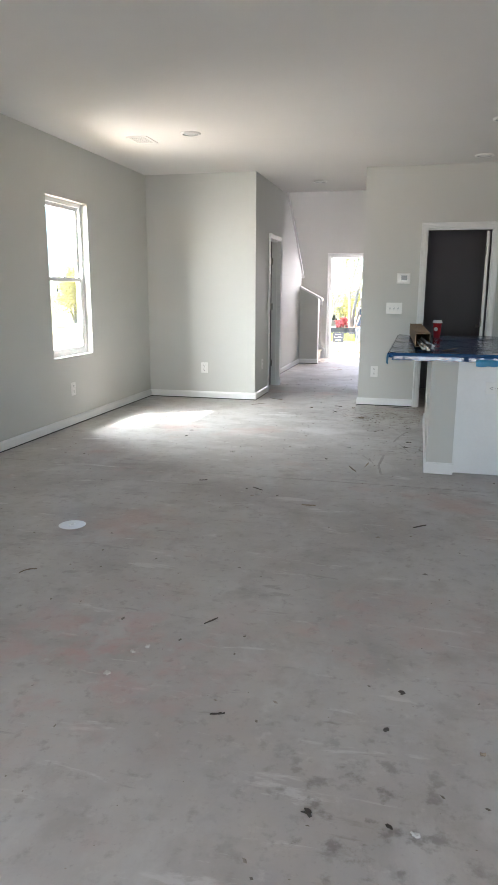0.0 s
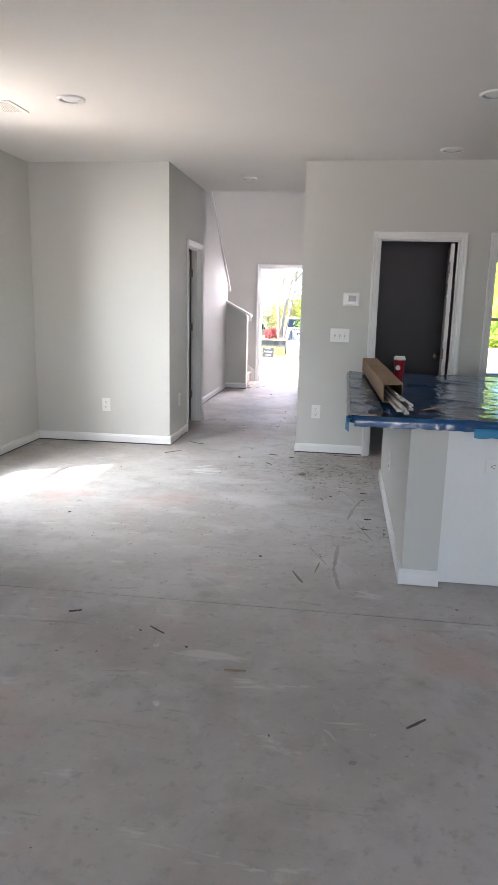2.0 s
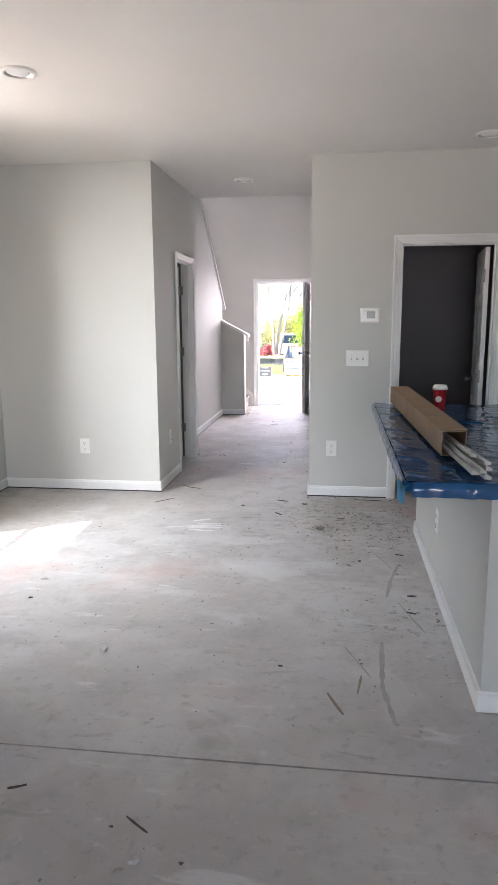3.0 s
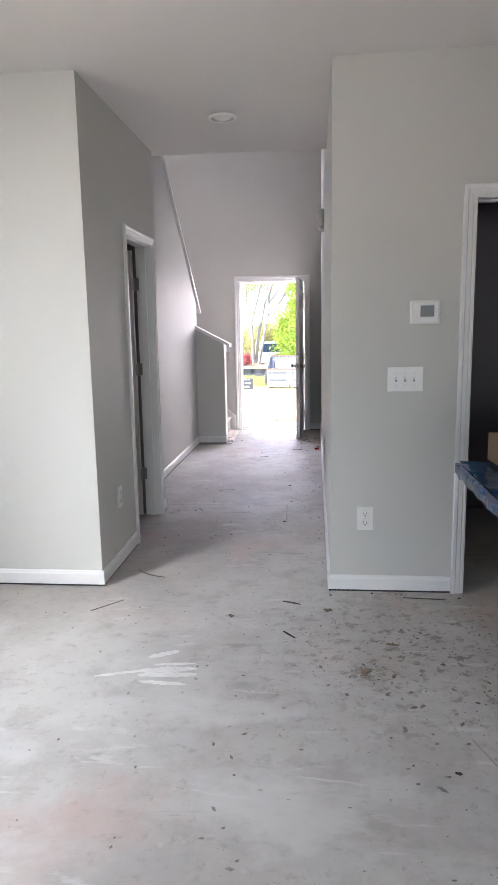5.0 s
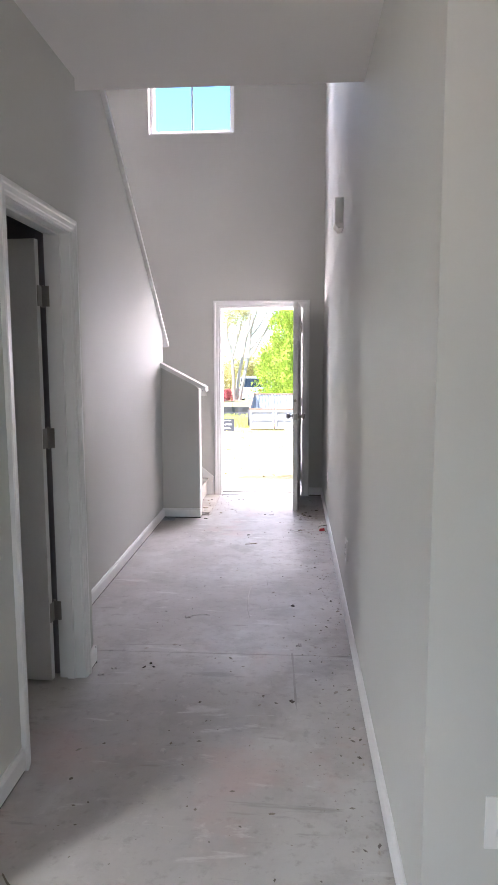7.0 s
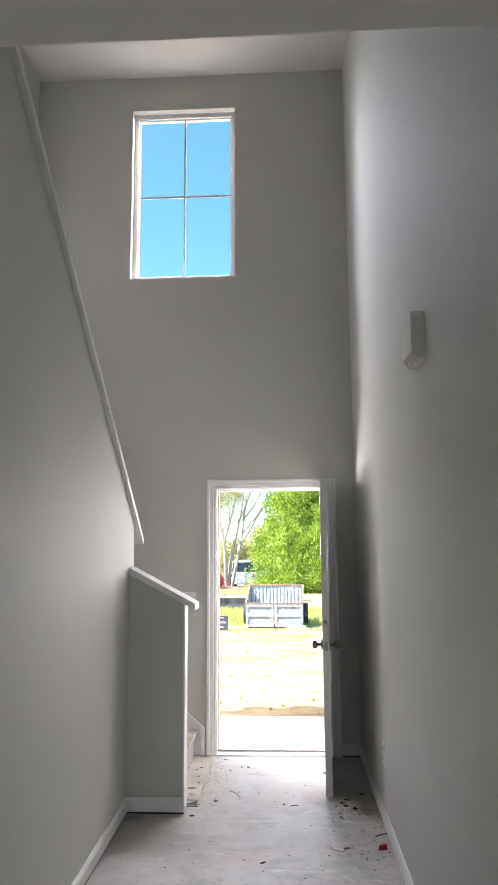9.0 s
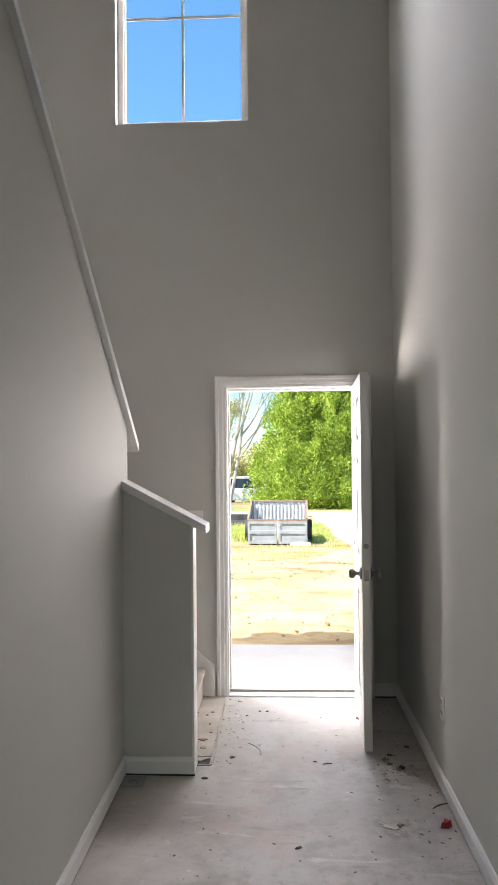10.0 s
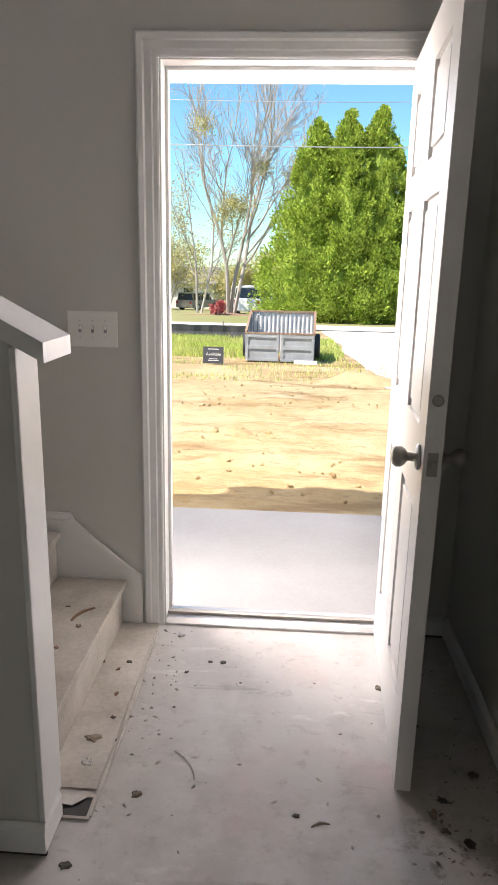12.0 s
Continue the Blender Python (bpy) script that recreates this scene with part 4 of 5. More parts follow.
for x, y, ln, w, tu, mtl, label, bend in (
    (0.134, 4.786, 0.10, 0.008, -35, M_DARKCHIP, "dark wood splinter on the slab", 0.0),
    (0.536, 4.506, 0.09, 0.016, 5, M_WOODCHIP, "pale wood sliver on the slab", 0.0),
    (0.39, 2.848, 0.075, 0.008, 58, M_DARKCHIP, "dark wood splinter on the slab", 0.0),
    (0.596, 2.245, 0.05, 0.007, 20, M_DARKCHIP, "dark wood splinter on the slab", 0.0),
    (1.231, 4.27, 0.10, 0.012, 42, M_DARKCHIP, "dark wood splinter on the slab", 0.0),
    (0.926, 4.155, 0.07, 0.012, -55, M_PAPER, "white paint chip strip on the slab", 0.004),
    (0.82, 5.66, 0.15, 0.010, 82, M_WOODCHIP, "weathered wood splinter on the slab", 0.0),
    (0.722, 5.505, 0.155, 0.013, -66, M_WOODCHIP, "weathered wood splinter on the slab", 0.0),
    (-0.625, 3.114, 0.09, 0.007, 50, M_WOODCHIP, "pale curled wood shaving", 0.02),
    (-0.575, 8.846, 0.22, 0.009, -32, M_WOODCHIP, "bent brown twig of wood on the slab", -0.02),
    (0.273, 8.46, 0.10, 0.013, -22, M_DARKCHIP, "short black strip of plastic on the slab", 0.0),
    (0.275, 8.085, 0.09, 0.012, -50, M_DARKCHIP, "dark wood splinter on the slab", 0.0),
    (0.752, 8.009, 0.06, 0.014, -10, M_WOODCHIP, "pale wood sliver on the slab", 0.0),
    (0.978, 8.55, 0.22, 0.008, -4, M_DARKCHIP, "long dark splinter by the baseboard", 0.0),
    (-0.088, 11.22, 0.60, 0.005, 92, M_PAPER, "thin pale strip of masking paper on the slab", 0.02),
    (-0.38, 10.93, 0.13, 0.02, 14, M_PAPER, "crumpled white strip on the slab", 0.02),
    (0.002, 11.60, 0.22, 0.005, 92, M_PAPER, "thin pale strip of masking paper on the slab", 0.005),
    (-0.211, 12.779, 0.03, 0.014, 30, M_DARKCHIP, "dark chip on the foyer slab", 0.0),
    (-0.043, 13.528, 0.05, 0.006, 15, M_WOODCHIP, "curled brown leaf stalk on the slab", 0.008),
    (0.177, 12.94, 0.07, 0.02, -25, M_PAPER, "white torn paper sliver on the slab", 0.0),
    (0.45, 13.13, 0.12, 0.005, 28, M_DARKCHIP, "dark twig by the baseboard", 0.012),
    (-0.30, 4.9, 0.06, 0.01, 25, M_DARKCHIP, "dark chip on the slab", 0.0),
    (0.483, 5.772, 0.02, 0.012, 0, M_DARKCHIP, "black chip on the slab", 0.0),
    (1.145, 5.937, 0.05, 0.03, 20, M_PAPER, "white plaster flake by the island", 0.0),
    (1.104, 6.381, 0.05, 0.014, -20, M_DARKCHIP, "dark chip by the island", 0.0),
    (1.13, 6.6, 0.05, 0.012, 10, M_DARKCHIP, "dark chip by the island", 0.0),
    (1.12, 7.25, 0.05, 0.012, -8, M_DARKCHIP, "dark chip by the island", 0.0),
    (-0.425, 13.715, 0.13, 0.006, -56, M_PLY, "thin curl of wood on the slab", 0.015),
    (-0.70, 8.37, 0.20, 0.005, 48, M_WOODCHIP, "faint dark splinter on the slab", 0.0),
    (0.18, 12.95, 0.09, 0.016, -30, M_PAPER, "white paper sliver on the slab", 0.0),
    (-0.17, 12.50, 0.10, 0.010, 20, M_WOODCHIP, "pale wood sliver on the slab", 0.0),
):
    sliver("wood_splinter" if mtl is not M_PAPER else "paper_strip", x, y, ln, w, tu, mtl, label, bend=bend)
for x, y, r, mtl, label in (
    (1.174, 2.513, 0.035, M_DARKCHIP, "dark dried clump on the slab"), (1.129, 2.3, 0.03, M_DARKCHIP, "dark dried clump on the slab"),
    (1.414, 2.247, 0.022, M_WOODCHIP, "pale flake on the slab"), (0.175, 2.536, 0.022, M_PAPER, "small white plaster flake on the slab"),
    (0.215, 2.589, 0.022, M_PAPER, "small white plaster flake on the slab"), (0.145, 2.379, 0.025, M_PAPER, "small white plaster flake on the slab"),
    (0.168, 4.651, 0.045, M_PAPER, "crumpled pale paper scrap"), (0.283, 4.234, 0.028, M_PAPER, "small white plaster flake"),
    (0.06, 4.77, 0.018, M_DARKCHIP, "dark crumb on the slab"), (0.30, 4.66, 0.018, M_DARKCHIP, "dark crumb on the slab"),
    (0.035, 8.676, 0.028, M_PAPER, "white lump of dried compound"), (0.466, 8.373, 0.035, M_WOODCHIP, "crumbly grey lump on the slab"),
    (-0.026, 8.276, 0.028, M_WOODCHIP, "pale flake on the slab"), (0.116, 8.328, 0.028, M_PAPER, "pale flake on the slab"),
    (-0.074, 8.542, 0.022, M_PAPER, "white plaster crumb on the slab"), (-0.322, 9.553, 0.03, M_PAPER, "small white plaster flake on the slab"),
    (-0.527, 10.296, 0.025, M_DARKCHIP, "dark crumbs on the slab"), (-0.694, 10.233, 0.03, M_PAPER, "white plaster crumb on the slab"),
    (0.276, 13.538, 0.025, M_WOODCHIP, "brown smear of dried mud"),
    (-0.488, 14.171, 0.022, M_DARKCHIP, "dark crumb on the foyer slab"), (-0.413, 14.242, 0.022, M_DARKCHIP, "dark crumb on the foyer slab"),
    (-0.366, 14.246, 0.03, M_DARKCHIP, "dark crumb on the foyer slab"), (-0.538, 13.594, 0.03, M_WOODCHIP, "pale flake on the foyer slab"),
    (0.181, 14.136, 0.028, M_WOODCHIP, "brown flake by the open door"), (-0.105, 13.556, 0.02, M_DARKCHIP, "dark crumb on the foyer slab"),
    (-0.548, 14.409, 0.035, M_PAPER, "crumpled pale flake by the threshold"), (-0.659, 13.358, 0.04, M_DARKCHIP, "dark grey scrap by the half wall"),
    (0.29, 13.642, 0.04, M_DARKCHIP, "brown dead leaf behind the door"), (0.331, 13.498, 0.045, M_DARKCHIP, "brown dead leaf behind the door"),
    (0.258, 13.591, 0.035, M_WOODCHIP, "brown dead leaf behind the door"), (0.40, 13.75, 0.04, M_DARKCHIP, "brown dead leaf behind the door"),
    (0.226, 12.959, 0.03, M_WOODCHIP, "brown smear of dried mud"), (-0.435, 10.903, 0.05, M_PAPER, "crumpled white paper on the hall slab"),
    (-0.505, 10.259, 0.022, M_DARKCHIP, "dark crumbs on the slab"), (-0.55, 10.256, 0.025, M_DARKCHIP, "dark crumbs on the slab"),
    (0.17, 11.124, 0.04, M_DARKCHIP, "dark stain of dried mud on the hall slab"), (0.208, 10.548, 0.035, M_PAPER, "white plaster flake on the hall slab"),
    (-0.743, 10.168, 0.04, M_PAPER, "white plaster crumbs by the closet"), (0.17, 9.963, 0.04, M_DARKCHIP, "dark ragged scrap on the hall slab"),
    (-0.97, 6.615, 0.045, M_PAPER, "white plaster flake on the slab"), (-0.928, 6.341, 0.03, M_DARKCHIP, "dark chip on the slab"),
    (-0.305, 6.026, 0.03, M_PAPER, "white plaster flake on the slab"), (0.863, 7.11, 0.03, M_DARKCHIP, "dark chip on the slab"),
    (-0.335, 5.82, 0.05, M_PAPER, "pale plaster blotch on the slab"), (0.62, 6.25, 0.035, M_PAPER, "white plaster flake on the slab"),
    (-0.80, 14.2, 0.03, M_WOODCHIP, "wood crumb at the stair foot"),
    (0.605, 7.746, 0.05, M_WOODCHIP, "brown dirt clump on the slab"), (0.48, 8.574, 0.025, M_DARKCHIP, "dark crumb by the wall corner"),
    (0.708, 8.61, 0.02, M_DARKCHIP, "dark crumb by the baseboard"), (0.947, 1.895, 0.04, M_DARKCHIP, "dark dried clump on the slab"),
    (1.158, 1.899, 0.03, M_DARKCHIP, "dark dried clump on the slab"), (1.222, 1.887, 0.02, M_PAPER, "white crumb on the slab"),
):
    scrap("floor_scrap", x, y, r, mtl, label, h=0.003 + r * 0.10)
red = scrap("red_wrapper", 0.425, 12.965, 0.055, M_RED, "crumpled red wrapper on the floor by the baseboard", 0.025, 9, "wrapper")
tp = sliver("dried_leaf", -0.93, 14.1, 0.11, 0.016, 70, M_RUST, "brown dried leaf on the first tread", "leaf", bend=0.015)
tp.matrix_basis = pose(-0.86, 14.2, 0.1905, 0, 0, 60)
joint = sliver("floor_strip", -0.638, 13.97, 0.93, 0.016, 90, M_PLY, "pale edge strip between the stair foot and the slab", "strip", 0.006)

# crumbs: too many to count
bm = bmesh.new()
for i in range(3400):
    zone = rng.random()
    if zone < 0.40:
        x, y = rng.uniform(-0.6, 1.25), rng.uniform(5.6, 8.6)
        if rng.random() < 0.5:
            x = 1.24 - abs(rng.gauss(0, 0.3))
        x, y = (x, y) if x > -0.6 else (0.5, y)
        if rng.random() < 0.55:
            x, y = min(1.22, rng.gauss(0.75, 0.33)), rng.gauss(7.9, 0.4)
            y = min(y, 8.6)
    elif zone < 0.55:
        x, y = rng.uniform(-2.1, 2.6), rng.uniform(1.2, 5.4)
    elif zone < 0.65:
        x, y = rng.uniform(-2.1, 0.4), rng.uniform(5.4, 8.6)
    elif zone < 0.78:
        x, y = RX - 0.02 - abs(rng.gauss(0, 0.10)), rng.uniform(8.8, 14.3)
    elif zone < 0.82:
        x, y = rng.uniform(-0.772, -0.50), rng.uniform(13.52, 14.45)
    elif zone < 0.845:
        x, y = min(RX - 0.02, rng.gauss(0.27, 0.06)), rng.gauss(13.5, 0.16)
    elif zone < 0.875:
        x, y = rng.gauss(0.605, 0.05), rng.gauss(7.75, 0.06)
    else:
        x, y = rng.uniform(-0.78, 0.4), rng.uniform(8.7, 14.4)
    r, a = (0.0012 + 0.0056 * rng.random() ** 2.8) * (1.6 if rng.random() < 0.1 else 1), rng.uniform(0, 6.3)
    e = rng.uniform(1, 2.4)
    ps = [(x + r * e * math.cos(a) * math.cos(t) - r * math.sin(a) * math.sin(t), y + r * e * math.sin(a) * math.cos(t) + r * math.cos(a) * math.sin(t)) for t in (0.2, 1.9, 3.3, 4.9)]
    lo = [bm.verts.new((u, v, 0.0005)) for u, v in ps]
    t = bm.verts.new((x, y, r * 0.8))
    for k in range(4):
        bm.faces.new((lo[k], lo[(k + 1) % 4], t))
M_CRUMB = leaf_mat("mixed_crumbs", (0.16, 0.13, 0.10), (0.5, 0.47, 0.43))
tagged(part("floor_crumbs", bm, M_CRUMB), "scattered dust, splinters and plaster crumbs", "debris", kind="stuff")

# dried smears of pale compound on the slab
M_SMEAR = mat("dried_compound", (0.80, 0.79, 0.77), 0.9, (0.64, 0.63, 0.61), 14, 90, 0.3)
bm = bmesh.new()
for k, (xa, ya, xb, yb, w) in enumerate(((-0.535, 7.645, -0.32, 7.712, 0.012), (-0.36, 7.70, -0.11, 7.735, 0.026), (-0.35, 7.665, -0.10, 7.685, 0.022), (-0.33, 7.615, -0.13, 7.60, 0.017), (-0.34, 7.82, -0.22, 7.885, 0.022), (-0.255, 7.865, -0.215, 7.885, 0.016), (-0.30, 7.755, -0.12, 7.775, 0.012))):
    d = Vector((xb - xa, yb - ya))
    side = Vector((-d.y, d.x)).normalized()
    pts = []
    for sgn in (1, -1):
        for i in range(13):
            u = i / 12 if sgn > 0 else 1 - i / 12
            wid = w * math.sin(math.pi * min(1, 0.06 + u * 0.9)) ** 0.6 * rng.uniform(0.65, 1.25)
            p = Vector((xa, ya)) + d * u + side * (sgn * wid)
            pts.append((p.x, p.y))
    bm.faces.new([bm.verts.new((*p, 0.0012 + 0.0004 * k)) for p in pts])
bmesh.ops.recalc_face_normals(bm, faces=bm.faces[:])
tagged(part("compound_smear", bm, M_SMEAR), "scraped white smear of dried joint compound", "smear", kind="stuff")

# dark scuff arcs and broad pale trowel marks
def trail(bm, pts, w, z):
    """A ragged thin track through a few places on the slab."""
    P = [Vector(p) for p in pts]
    left, right = [], []
    for a, b in zip(P, P[1:]):
        for i in range(9):
            u = i / 9
            n = (b - a).orthogonal().normalized()
            k = w * rng.uniform(0.45, 1.1)
            left.append(a.lerp(b, u) + n * k)
            right.append(a.lerp(b, u) - n * k)
    left.append(P[-1])
    right.append(P[-1] + Vector((0.002, 0.002)))
    vs = [(bm.verts.new((*l, z)), bm.verts.new((*r, z))) for l, r in zip(left, right)]
    for (a, b), (c, d) in zip(vs, vs[1:]):
        bm.faces.new((a, b, d, c))


M_SCUFF = mat("dark_scuff", (0.31, 0.295, 0.27), 0.6, (0.40, 0.38, 0.355), 9, 60, 0.1)
bm = bmesh.new()
for k, (pts, w) in enumerate((([(1.103, 7.09), (1.03, 6.8), (0.991, 6.557)], 0.012), ([(0.935, 6.05), (0.913, 5.654), (0.948, 5.373)], 0.012), ([(0.763, 5.978), (0.874, 5.711)], 0.006), ([(1.05, 6.5), (1.15, 6.15)], 0.007), ([(0.95, 7.3), (1.06, 6.98)], 0.006), ([(0.17, 10.45), (0.19, 9.9)], 0.006))):
    trail(bm, pts, w, 0.0012 + 0.0002 * k)
bmesh.ops.recalc_face_normals(bm, faces=bm.faces[:])
tagged(part("floor_scuffs", bm, M_SCUFF), "faint dark rubber scuff arcs on the slab", "scuff", kind="stuff")

# dirt, leaves and offcuts on the stair foot
for x, y, z, r, mtl, label in ((-0.70, 14.21, 0.005, 0.03, M_DARKCHIP, "brown dirt crumbs on the plywood strip"), (-0.73, 14.16, 0.005, 0.025, M_RUST, "brown dead leaf on the plywood strip"), (-0.70, 14.02, 0.005, 0.03, M_RUST, "brown dead leaf on the plywood strip"), (-0.68, 13.9, 0.005, 0.025, M_DARKCHIP, "dark chip on the plywood strip"), (-0.72, 13.80, 0.005, 0.05, M_WOODCHIP, "smear of dry mud on the plywood strip"), (-0.70, 13.70, 0.005, 0.04, M_PAPER, "white torn paper bit on the plywood strip"), (-0.88, 13.98, 0.19, 0.03, M_RUST, "brown dead leaf on the first tread"), (-0.93, 14.25, 0.19, 0.022, M_DARKCHIP, "dark crumb on the first tread"), (-0.85, 14.12, 0.19, 0.022, M_WOODCHIP, "wood crumb on the first tread")):
    ob = scrap("floor_scrap", x, y, r, mtl, label, h=0.004)
    ob.location.z = z + 0.0005

# patch of bare sheathing and an open floor box at the stair foot
tagged(part("stair_foot_patch", boxes((-0.794, -0.648, 13.60, 14.49, 0.0005, 0.005)), M_PLY), "dirty plywood strip at the stair foot", "patch", kind="structure")
fb = thing("floor_box", pose(-0.69, 13.54, 0.0), "small open floor box with a torn pale cover", "floor box")
part("box_rim", boxes((-0.05, 0.05, -0.045, -0.037, 0, 0.006), (-0.05, 0.05, 0.03, 0.038, 0, 0.006), (-0.05, -0.042, -0.037, 0.03, 0, 0.006), (0.042, 0.05, -0.037, 0.03, 0, 0.006)), M_PLY, fb)
part("box_opening", boxes((-0.042, 0.042, -0.037, 0.03, 0.0005, 0.002)), M_SLOT, fb, "dark opening")
bm = bmesh.new()
prism(bm, [(-0.042, 0.03), (0.03, 0.03), (-0.005, -0.005), (-0.042, 0.0)], "z", 0.006, 0.008)
part("torn_cover", bm, M_PAPER, fb, "torn pale cover")

# ---- outdoors ----
def ground_z(x, y):
    return -0.16 - 0.025 * min(max(y - 16, 0), 32) - 0.05 * min(max(y - 45, 0), 35)


def sheet(xs, ys, lift, rough=0.0, near=None):
    bm = bmesh.new()
    grid = []
    for y in ys:
        row = []
        for x in xs:
            z = ground_z(x, y) + lift
            if rough and 16.3 < y < 24 and abs(x) < 9:
                fade = min(1, (y - 16.3) / 0.5) * min(1, (24 - y) / 3) * min(1, max(0, 1.9 - x) + max(0, 21.5 - y) * 0.6)
                z += 0.17 * math.exp(-((x - 0.95) / 0.5) ** 2 - ((y - 22.7) / 0.3) ** 2) * (1 + 0.9 * noise.noise((x * 7, y * 7, 2)))
                z += 0.07 * math.exp(-((x + 0.72) / 0.28) ** 2 - ((y - 18.6) / 0.2) ** 2) * (1 + noise.noise((x * 9, y * 9, 2)))
                z += fade * rough * (noise.fractal((x * 3.2, y * 4.2, 0), 0.8, 2.1, 5) * 0.6 + 0.3 * noise.noise((x * 0.5, y * 2.5, 3)))
            row.append(bm.verts.new((x, y, z)))
        grid.append(row)
    for a, b in zip(grid, grid[1:]):
        for i in range(len(xs) - 1):
            bm.faces.new((a[i], a[i + 1], b[i + 1], b[i])).smooth = True
    return bm


def steps(a, b, n):
    return [a + (b - a) * i / n for i in range(n + 1)]


xs = [-600, -200, -80, -30, -15] + steps(-9, 9, 150) + [15, 30, 80, 200, 600]
ys = [-600, -200, -60, -20, 0, 10, 14] + steps(16, 27, 120) + steps(28, 48, 20) + steps(50, 80, 15) + [100, 200, 600]
GROUND = setting("ground", sheet(xs, ys, 0.0, 0.055), M_SOIL, "sandy construction-site soil with ruts and clods", "ground")
setting("porch_slab", boxes((-1.6, 1.6, 14.65, 16.15, -0.3, -0.11), bevel=0.008), M_PORCH, "plain grey concrete porch slab", "porch")
setting("road", sheet(steps(-80, 80, 8), steps(35.4, 38.4, 4), 0.03), M_ROAD, "pale asphalt road", "road")
drive = bmesh.new()
q = [(1.3, 22.0), (3.9, 22.0), (6.0, 35.4), (0.9, 35.4)]
n = 14
pts = []
for j in range(n + 1):
    v = j / n
    l0, r0 = Vector(q[0]).lerp(Vector(q[3]), v), Vector(q[1]).lerp(Vector(q[2]), v)
    wob = 0.25 * noise.noise((v * 6, 1, 1))
    pts.append([drive.verts.new((p.x, p.y, ground_z(p.x, p.y) + 0.008)) for p in (l0 + Vector((wob, 0)), l0.lerp(r0, 0.5), r0)])
for a, b in zip(pts, pts[1:]):
    for i in range(2):
        drive.faces.new((a[i], a[i + 1], b[i + 1], b[i]))
setting("driveway", drive, M_DRIVE, "pale concrete driveway running to the road", "driveway")
setting("lawn", sheet(steps(-120, 120, 16), [38.4, 42, 45, 48, 54, 60, 70, 80, 90, 140], 0.02), M_LAWN, "patchy spring lawn across the road", "lawn")


def tufts(name, n, x0, x1, y0, y1, h, mtl, label, keep=None):
    vs, fs = [], []
    r = random.Random(7)
    for _ in range(n):
        x, y = r.uniform(x0, x1), r.uniform(y0, y1)
        if noise.noise((x * 0.9, y * 0.9, 8)) < -0.05 + 0.5 * r.random() - 0.25:
            continue
        z, a, hh, w = ground_z(x, y), r.uniform(0, 6.3), h * r.uniform(0.4, 1.1), 0.008
        dx, dy, lx, ly = math.cos(a) * w, math.sin(a) * w, r.uniform(-0.5, 0.5) * hh, r.uniform(-0.5, 0.5) * hh
        k = len(vs)
        vs += [(x - dx, y - dy, z - 0.02), (x + dx, y + dy, z - 0.02), (x + lx, y + ly, z + hh)]
        fs.append((k, k + 1, k + 2))
    me = bpy.data.meshes.new(name)
    me.from_pydata(vs, [], fs)
    me.materials.append(mtl)
    return tagged(new(name, me), label, "grass", kind="stuff")


tufts("grass_tufts", 70000, -6.5, 1.0, 25.8, 31, 0.17, M_GRASS, "bright green young grass on sandy soil")
tufts("grass_sparse", 5000, -4.5, 1.6, 22.5, 25.6, 0.07, M_GRASS, "sparse grass blades on sandy soil")
r = random.Random(11)
bm = bmesh.new()
for cx, cy, rad, cnt in ((0.95, 22.6, 0.75, 130), (-0.72, 18.6, 0.25, 45), (-0.9, 20.3, 0.5, 40), (0.3, 20.5, 1.2, 40), (-0.6, 21.5, 1.5, 40), (0.0, 17.2, 1.2, 40)):
    for _ in range(cnt):
        x, y, s = cx + r.gauss(0, rad * 0.5), cy + r.gauss(0, rad * 0.35), r.uniform(0.012, 0.04) * (1.3 if rad < 0.5 else 0.6)
        bmesh.ops.create_icosphere(bm, subdivisions=1, radius=s, matrix=pose(x, y, ground_z(x, y) + s * 0.2, r.uniform(0, 360), r.uniform(0, 360)) @ Matrix.Diagonal((1.3, 0.9, 0.7, 1)))
tagged(part("soil_clods", bm, M_SOIL), "loose clods and lumps of sandy soil", "soil", kind="stuff")

# trailer
gz = ground_z(0, 25.2)
tr = thing("utility_trailer", pose(-0.36, 25.2, gz, 0, 0, -2), "small grey steel utility trailer with rusty rims and a ribbed tailboard", "trailer")
TW, TL = 0.66, 1.05
for x0, x1 in ((-TW, -0.02), (0.02, TW)):
    bm = boxes((x0 + 0.05, x1 - 0.05, 0.0, 0.012, 0.05, 0.5))
    part("front_panel", bm, M_STEEL, tr)
    part("panel_frame", boxes((x0, x0 + 0.05, -0.02, 0.02, 0.03, 0.55), (x1 - 0.05, x1, -0.02, 0.02, 0.03, 0.55), (x0 + 0.05, x1 - 0.05, -0.02, 0.02, 0.03, 0.08), (x0 + 0.05, x1 - 0.05, -0.02, 0.02, 0.26, 0.33), (x0 + 0.05, x1 - 0.05, -0.02, 0.02, 0.48, 0.55)), M_STEEL, tr)
part("front_rim", boxes((-TW - 0.02, TW + 0.02, -0.025, 0.025, 0.55, 0.58)), M_RUST, tr, "rusty rim")
